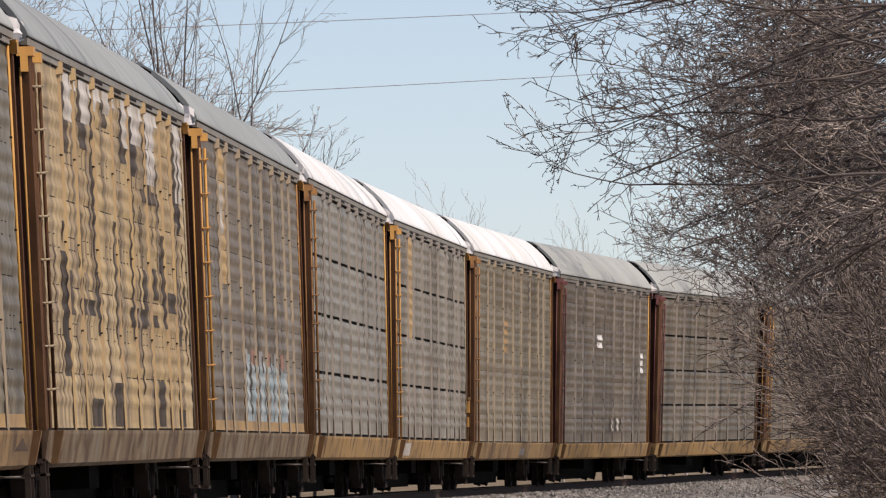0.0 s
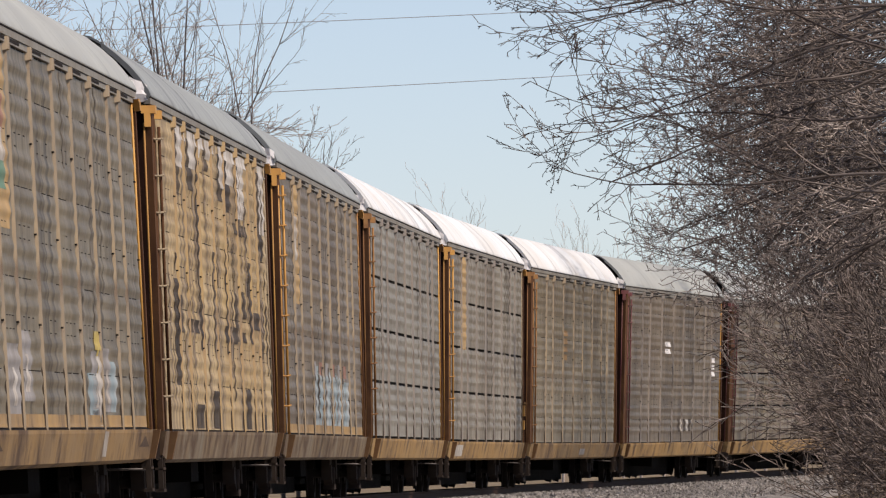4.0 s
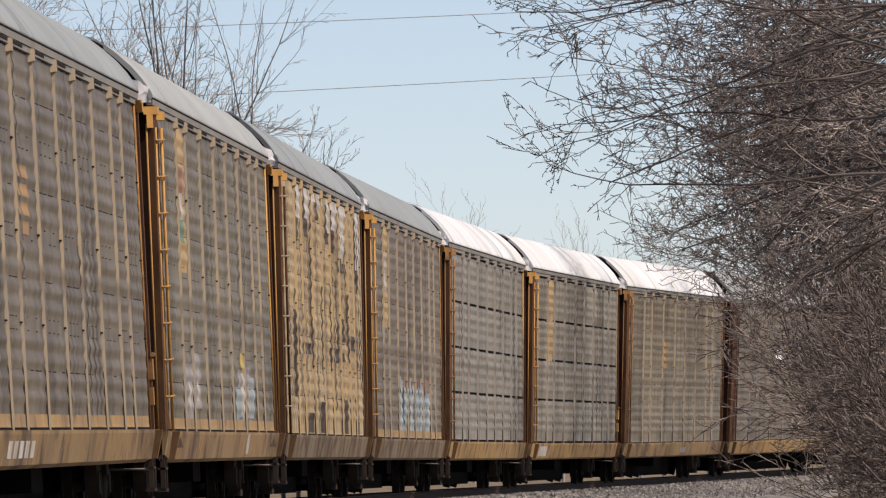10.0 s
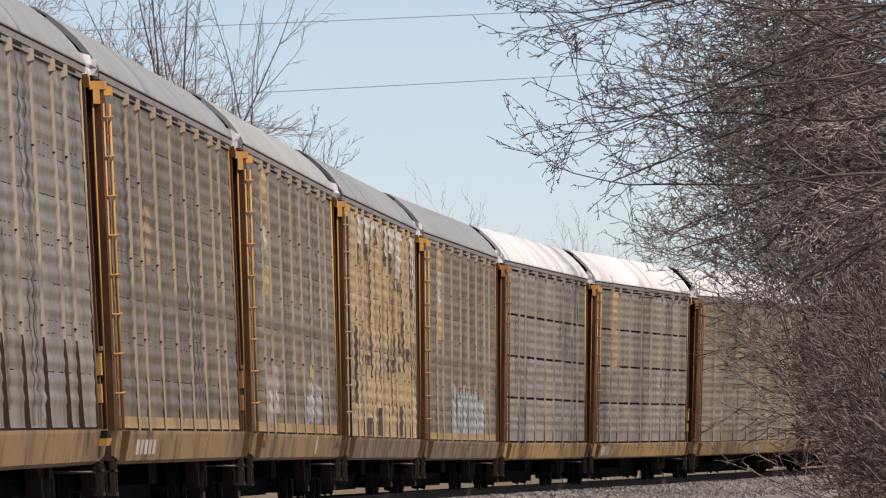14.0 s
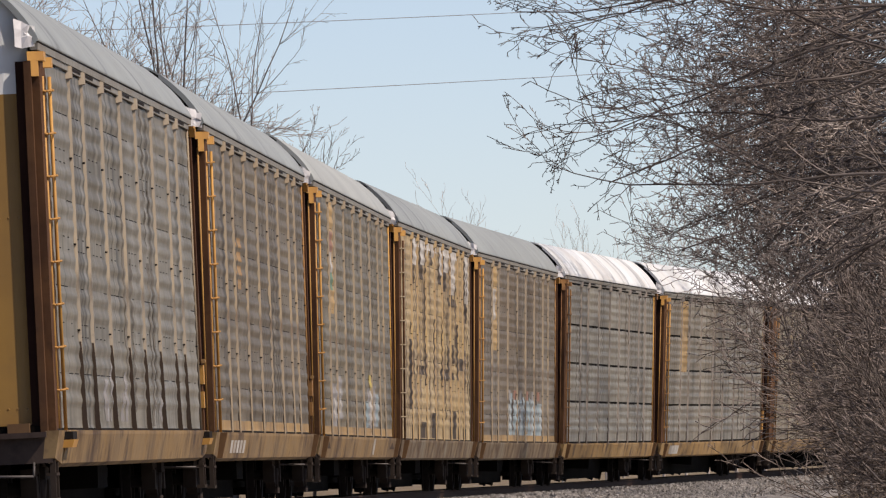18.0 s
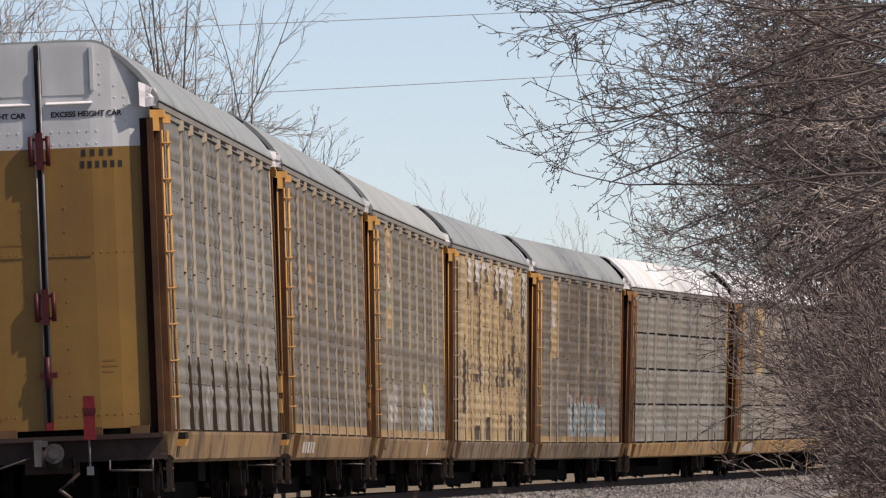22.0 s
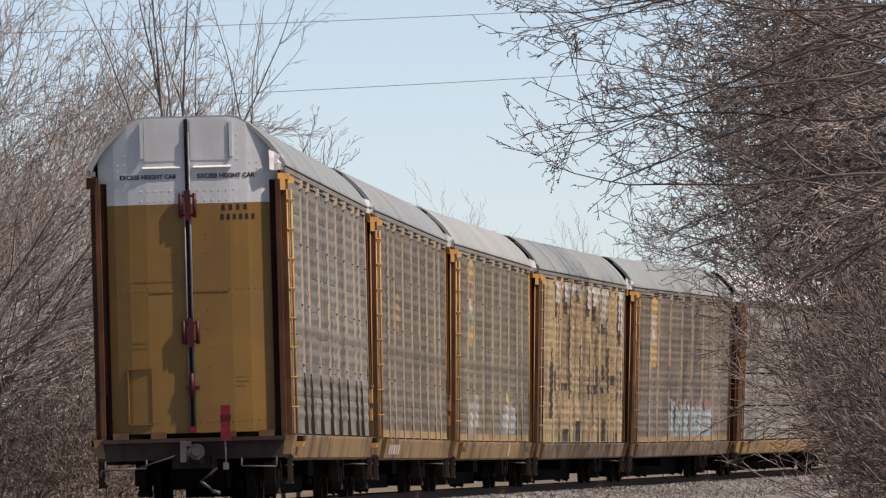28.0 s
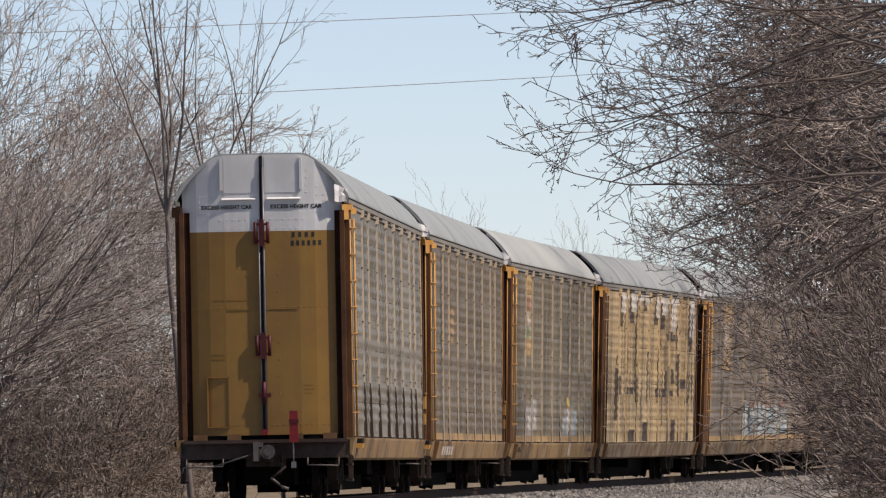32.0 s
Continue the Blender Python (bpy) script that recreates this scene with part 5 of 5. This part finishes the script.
EDGE = ([-150, 0, 200, 300, 400, 480, 540, 600, 680, 760, 900], [1080, 1090, 1130, 1150, 1190, 1290, 1380, 1400, 1410, 1400, 1390])
as_tree("bare_tree", reaching_tree(13, 128, 1730, 24, DENSE, EDGE, 0.5, 7.2, 0.03, (0.55, 0.9), slack=200), base_at(1730, 128), "dense bare tree with sweeping grey-brown twigs", "tree", GROUP, STEM, BARK)
as_tree("bare_tree", reaching_tree(14, 150, 1710, 25, DENSE, EDGE, 0.5, 8.4, 0.035, (0.5, 0.85), slack=230), base_at(1710, 150), "dense bare tree with brown twigs darkened as in shade", "tree", GROUP, STEM, BARK_SHADED)
as_tree("bare_tree", reaching_tree(15, 185, 1700, 26, dict(DENSE, fine=0.0085), EDGE, 0.5, 10.0, 0.04, (0.45, 0.75), slack=250), base_at(1700, 185), "farther dense bare tree with brown twigs darkened as in shade", "tree", GROUP, STEM, BARK_SHADED)
as_tree("bare_tree", reaching_tree(16, 235, 1690, 26, dict(DENSE, fine=0.0105), EDGE, 0.5, 12.0, 0.05, (0.4, 0.7), slack=250), base_at(1690, 235), "dense bare tree with brown twigs", "tree", GROUP, STEM, BARK_RED)
# a thin pale veil of twigs between the near tree and the sky
VEIL = dict(NEAR, fine=0.0055, shoots=(0, 10, 6, 4, 0), ratio=(0.16, 0.34))
VEIL_EDGE = ([-150, 0, 200, 300, 400, 470, 520, 900], [960, 985, 1045, 1075, 1110, 1190, 1330, 1420])
as_tree("bare_tree", reaching_tree(17, 165, 1720, 20, VEIL, VEIL_EDGE, 5.6, 9.6, 0.022, (0.8, 1.0), fall=(-0.25, 0.1), slack=120), base_at(1720, 165), "bare tree with thin brown drooping twigs", "tree", GROUP, BARK_SHADED, BARK_RED)

# slender trees and brush on the inside of the bend
THIN = dict(CFG, shoots=(10, 6, 4, 2, 0), fine=0.008)
kinds = [as_tree("bare_tree", upright_tree(20 + k, h, 0.04, (-0.12, 0), THIN, 4, 2, 0.2), base_at(px, d), "slender bare tree in a dense thicket", "tree", GROUP, BARK_DARK, b)
         for k, (h, px, d, b) in enumerate(((8.5, 1500, 255, BARK_SHADED), (9.5, 1560, 262, BARK_SHADED), (8.0, 1480, 280, BARK_RED)))]
for i, (px, d, s) in enumerate(((1600, 270, 1.25), (1480, 285, 1.1), (1540, 295, 1.3), (1640, 300, 1.4), (1500, 318, 1.3), (1530, 262, 1.25), (1550, 250, 1.45), (1600, 255, 1.55), (1520, 340, 1.7), (1620, 345, 1.8))):
    t = copy_thing(kinds[i % 3], Matrix.Translation(base_at(px, d)) @ Matrix.Rotation((0.0, 0.35, -0.3)[i % 3], 4, "Z"))
    t.scale = (s, s, s)
BRUSH = dict(CFG, pieces=(7, 6, 5, 4, 3), shoots=(8, 5, 4, 2, 0), bare=(0.1, 0.1, 0.1, 0.1, 0), crook=(0.09, 0.13, 0.17, 0.2, 0.2), ratio=(0.4, 0.62), fine=0.0055)
shrubs = [as_tree("bare_shrub", upright_tree(40 + k, 3.2, 0.022, (-0.35, 0), dict(BRUSH, crook=(0.07, 0.09, 0.1, 0.12, 0.12), pull=-0.03, angle=(18, 48)), 3, 9, 0.55), base_at(px, d), "dense leafless shrub with grey-brown stems", "shrub", "leafless shrubs", BARK_SHADED, (BARK_RED, BARK_SHADED)[k], False) for k, (px, d) in enumerate(((1680, 122), (1730, 118)))]
for i, (px, d, s) in enumerate(((1680, 150, 1.0), (1635, 165, 0.8), (1700, 130, 1.0), (1600, 190, 0.8), (1670, 185, 1.3), (1700, 180, 1.4), (1590, 225, 0.9), (1645, 230, 1.4), (1560, 262, 0.9))):
    t = copy_thing(shrubs[i % 2], Matrix.Translation(base_at(px, d)) @ Matrix.Rotation(0.5 * (i % 3 - 1), 4, "Z"))
    t.scale = (s, s, s)
# long canes that arch out of the brush towards the rails
CANE = dict(CFG, pieces=(12, 6, 4, 3, 3), shoots=(6, 2, 0, 0, 0), lift=(-0.045, 0.0, 0, 0, 0), crook=(0.04, 0.1, 0.1, 0.1, 0.1), ratio=(0.2, 0.35), fine=0.006)
rng = random.Random(33)
canes = []
for dx, dz, ln in ((-1.0, 0.75, 2.3), (-0.9, 1.0, 2.0), (-1.0, 0.35, 1.3), (-0.6, 1.2, 1.6), (-0.75, 0.9, 1.5)):
    grow(rng, canes, Vector((rng.uniform(-0.1, 0.5), rng.uniform(-0.5, 0.5), -0.1)), Vector((dx, rng.uniform(-0.2, 0.2), dz)).normalized(), ln, 0.013, 0, 2, CANE)
as_tree("bare_shrub", canes, base_at(1500, 140), "leafless shrub with long arching pale canes", "shrub", "leafless shrubs", BARK, BARK, False)

# tall forked trees beyond the track
TALL = dict(CFG, pieces=(9, 10, 7, 5, 3), shoots=(0, 7, 4, 2, 0), bare=(0.3, 0.2, 0.1, 0.1, 0), angle=(16, 36), ratio=(0.22, 0.4), lift=(0.0, 0.02, 0.06, 0.06, 0.05), crook=(0.03, 0.075, 0.09, 0.1, 0.12), fine=0.0048)


def forked_tree(seed, fork, r, stems, length):
    """A straight trunk that forks into a fan of steep stems."""
    rng = random.Random(seed)
    out = []
    grow(rng, out, Vector((0, 0, -0.3)), Vector((0, 0, 1)), fork, r, 0, 0, dict(TALL, taper=(0.35, 0.8, 0.7, 0.6, 0.5)))
    top = out[-1][1]
    for lean in stems:
        q = top - Vector((0, 0, rng.uniform(0, 0.6)))
        grow(rng, out, q, Vector((lean, rng.uniform(-0.15, 0.15), 1)).normalized(), length * rng.uniform(0.85, 1.1), r * rng.uniform(0.42, 0.6), 1, 4, TALL)
    return out


for px, d, fork, r, stems, ln, seed in ((326, 235, 8.0, 0.08, (-0.28, -0.14, -0.04, 0.06, 0.16), 6.0, 61), (402, 238, 6.6, 0.075, (-0.05, 0.02), 7.5, 62), (398, 242, 7.2, 0.07, (0.40, 0.2, 0.08), 6.4, 65), (488, 252, 6.4, 0.06, (-0.1, 0.12), 2.8, 63), (515, 256, 5.8, 0.06, (0.12, 0.3), 2.6, 64), (540, 259, 7.3, 0.05, (-0.15, 0.05, 0.22, 0.40), 3.6, 66)):
    as_tree("bare_tree", forked_tree(seed, fork, r, stems, ln), base_at(px, d), "tall slim forked bare tree behind the track", "tree", "tall bare trees", STEM, BARK)
SLANT = dict(CFG, shoots=(11, 6, 4, 2, 0), pull=0.01, angle=(20, 48), crook=(0.05, 0.09, 0.11, 0.12, 0.14), lift=(0.0, 0.02, 0.025, 0.025, 0.02), fine=0.006, ratio=(0.36, 0.58))
slants = [as_tree("bare_tree", upright_tree(70 + k, 9.5, 0.06, (0.38, 0), SLANT, 4, 2, 0.3), base_at(px, d), "slanting bare tree in a thicket", "tree", "thicket beyond the track", STEM, b) for k, (px, d, b) in enumerate(((-250, 236, BARK_PALE), (-200, 240, BARK), (-300, 250, BARK_PALE)))]
rng = random.Random(77)
for i in range(22):
    # the thicket's top falls from the edge of the view towards the tall trees
    over, d = -100 + 12.5 * i, rng.uniform(238, 300)
    unit = 17705 / d
    s = (801 - (20 + max(0, over - 20) * 1.9 + rng.uniform(-30, 50))) / (9.3 * unit)
    t = copy_thing(slants[i % 3], Matrix.Translation(base_at(over - 3.0 * s * unit, d)) @ Matrix.Rotation(rng.uniform(-0.3, 0.4), 4, "Z"))
    t.scale = (s, s, s)
low = as_tree("bare_shrub", upright_tree(90, 3.2, 0.02, (0.2, 0), dict(BRUSH, fine=0.007), 3, 9, 0.7), base_at(40, 240), "dense leafless brush beyond the track", "shrub", "brush beyond the track", STEM, BARK, False)
for i, (px, d, s) in enumerate(((-20, 238, 1.25), (110, 238, 1.1), (180, 242, 1.2), (250, 246, 1.1), (300, 256, 1.1), (70, 252, 1.6), (160, 258, 1.6), (240, 264, 1.4), (330, 275, 1.2))):
    t = copy_thing(low, Matrix.Translation(base_at(px, d)) @ Matrix.Rotation(0.4 * (i % 4 - 1), 4, "Z"))
    t.scale = (s, s, s)

# far treetops over the roofs
far = as_tree("bare_tree", upright_tree(95, 11.0, 0.09, (0, 0), dict(CFG, shoots=(6, 5, 3, 2, 0), angle=(12, 30), fine=0.008), 3), base_at(800, 480), "far bare tree over the car roofs", "tree", "far trees", BARK_PALE, BARK_PALE, False)
for i, (px, d, s) in enumerate(((705, 520, 0.93), (780, 500, 0.86), (826, 490, 0.90), (850, 500, 0.82), (982, 470, 0.84), (1010, 500, 0.78), (1060, 480, 0.86), (1090, 500, 0.84), (1120, 470, 0.8), (1160, 480, 0.85), (1200, 500, 0.95), (1240, 490, 0.95), (1290, 470, 1.0), (1340, 480, 1.1), (1400, 470, 1.2), (1460, 480, 1.25), (1520, 470, 1.3), (940, 520, 0.75), (900, 520, 0.7), (640, 540, 0.95), (590, 520, 0.9))):
    t = copy_thing(far, Matrix.Translation(base_at(px, d)) @ Matrix.Rotation(1.3 * i, 4, "Z"))
    t.scale = (s, s, s)


def tufts(seed, n, box):
    """Dead grass stems in loose tufts."""
    rng = random.Random(seed)
    vs, fs = [], []
    for k in range(n):
        px, d = rng.uniform(box[0], box[1]), rng.uniform(box[2], box[3])
        p = base_at(px, d) + Vector((0, 0, -0.05))
        for j in range(7):
            a = Vector((rng.gauss(0, 0.18), rng.gauss(0, 0.18), 0))
            tip = a + Vector((rng.gauss(0, 0.14), rng.gauss(0, 0.14), rng.uniform(0.25, 0.8)))
            w = Vector((0.006, 0.003, 0))
            b = len(vs)
            mid = (a + tip) / 2 + Vector((0, 0, 0.06))
            vs += [tuple(p + a - w), tuple(p + a + w), tuple(p + mid + w * 0.8), tuple(p + mid - w * 0.8), tuple(p + tip)]
            fs += [(b, b + 1, b + 2, b + 3), (b + 3, b + 2, b + 4)]
    me = bpy.data.meshes.new("dead_grass")
    me.from_pydata(vs, [], fs)
    me.materials.append(STRAW)
    return me


tagged(new("dead_grass", tufts(1, 2600, (-60, 360, 200, 262))), "tufts of dead straw-coloured grass", "grass", kind="stuff")

# ---- overhead wires ----
for y0, y1, d in ((58, 13, 320), (184, 129, 320)):
    c = bpy.data.curves.new("cable", "CURVE")
    c.dimensions, c.bevel_depth, c.bevel_resolution = "3D", 0.013, 1
    sp = c.splines.new("POLY")
    sp.points.add(40)
    for i in range(41):
        u = i / 40
        px = -500 + 2300 * u
        v = y0 + (y1 - y0) * (px / 1050) + 14 * (1 - (2 * u - 1) ** 2) * 0.6 - 4
        vv = v + 0.0352 * (px - 784)
        sp.points[i].co = (spot(px, d), d + 25 * u, 0.70 + (801.5 - vv) / 17705 * (d + 25 * u), 1)
    c.materials.append(WIRE)
    tagged(new("overhead_wire", c), "thin grey overhead wire against the sky", "wire", "overhead wires")


# ---- what moves ----
def motions():
    seconds = [i * 1.0 for i in range(33)]
    for i, car in enumerate(CARS):
        walk(car, [(t, car_pose(gone(t) + i * SPAN)) for t in seconds])
    ticks = [k * 4 / 30 for k in range(241)]
    for w, x in WHEELSETS:
        walk(w, [(t, pose(x, 0, 0.457) @ Matrix.Rotation((gone(t) - gone(0)) / 0.457, 4, "Y")) for t in ticks])


motions()
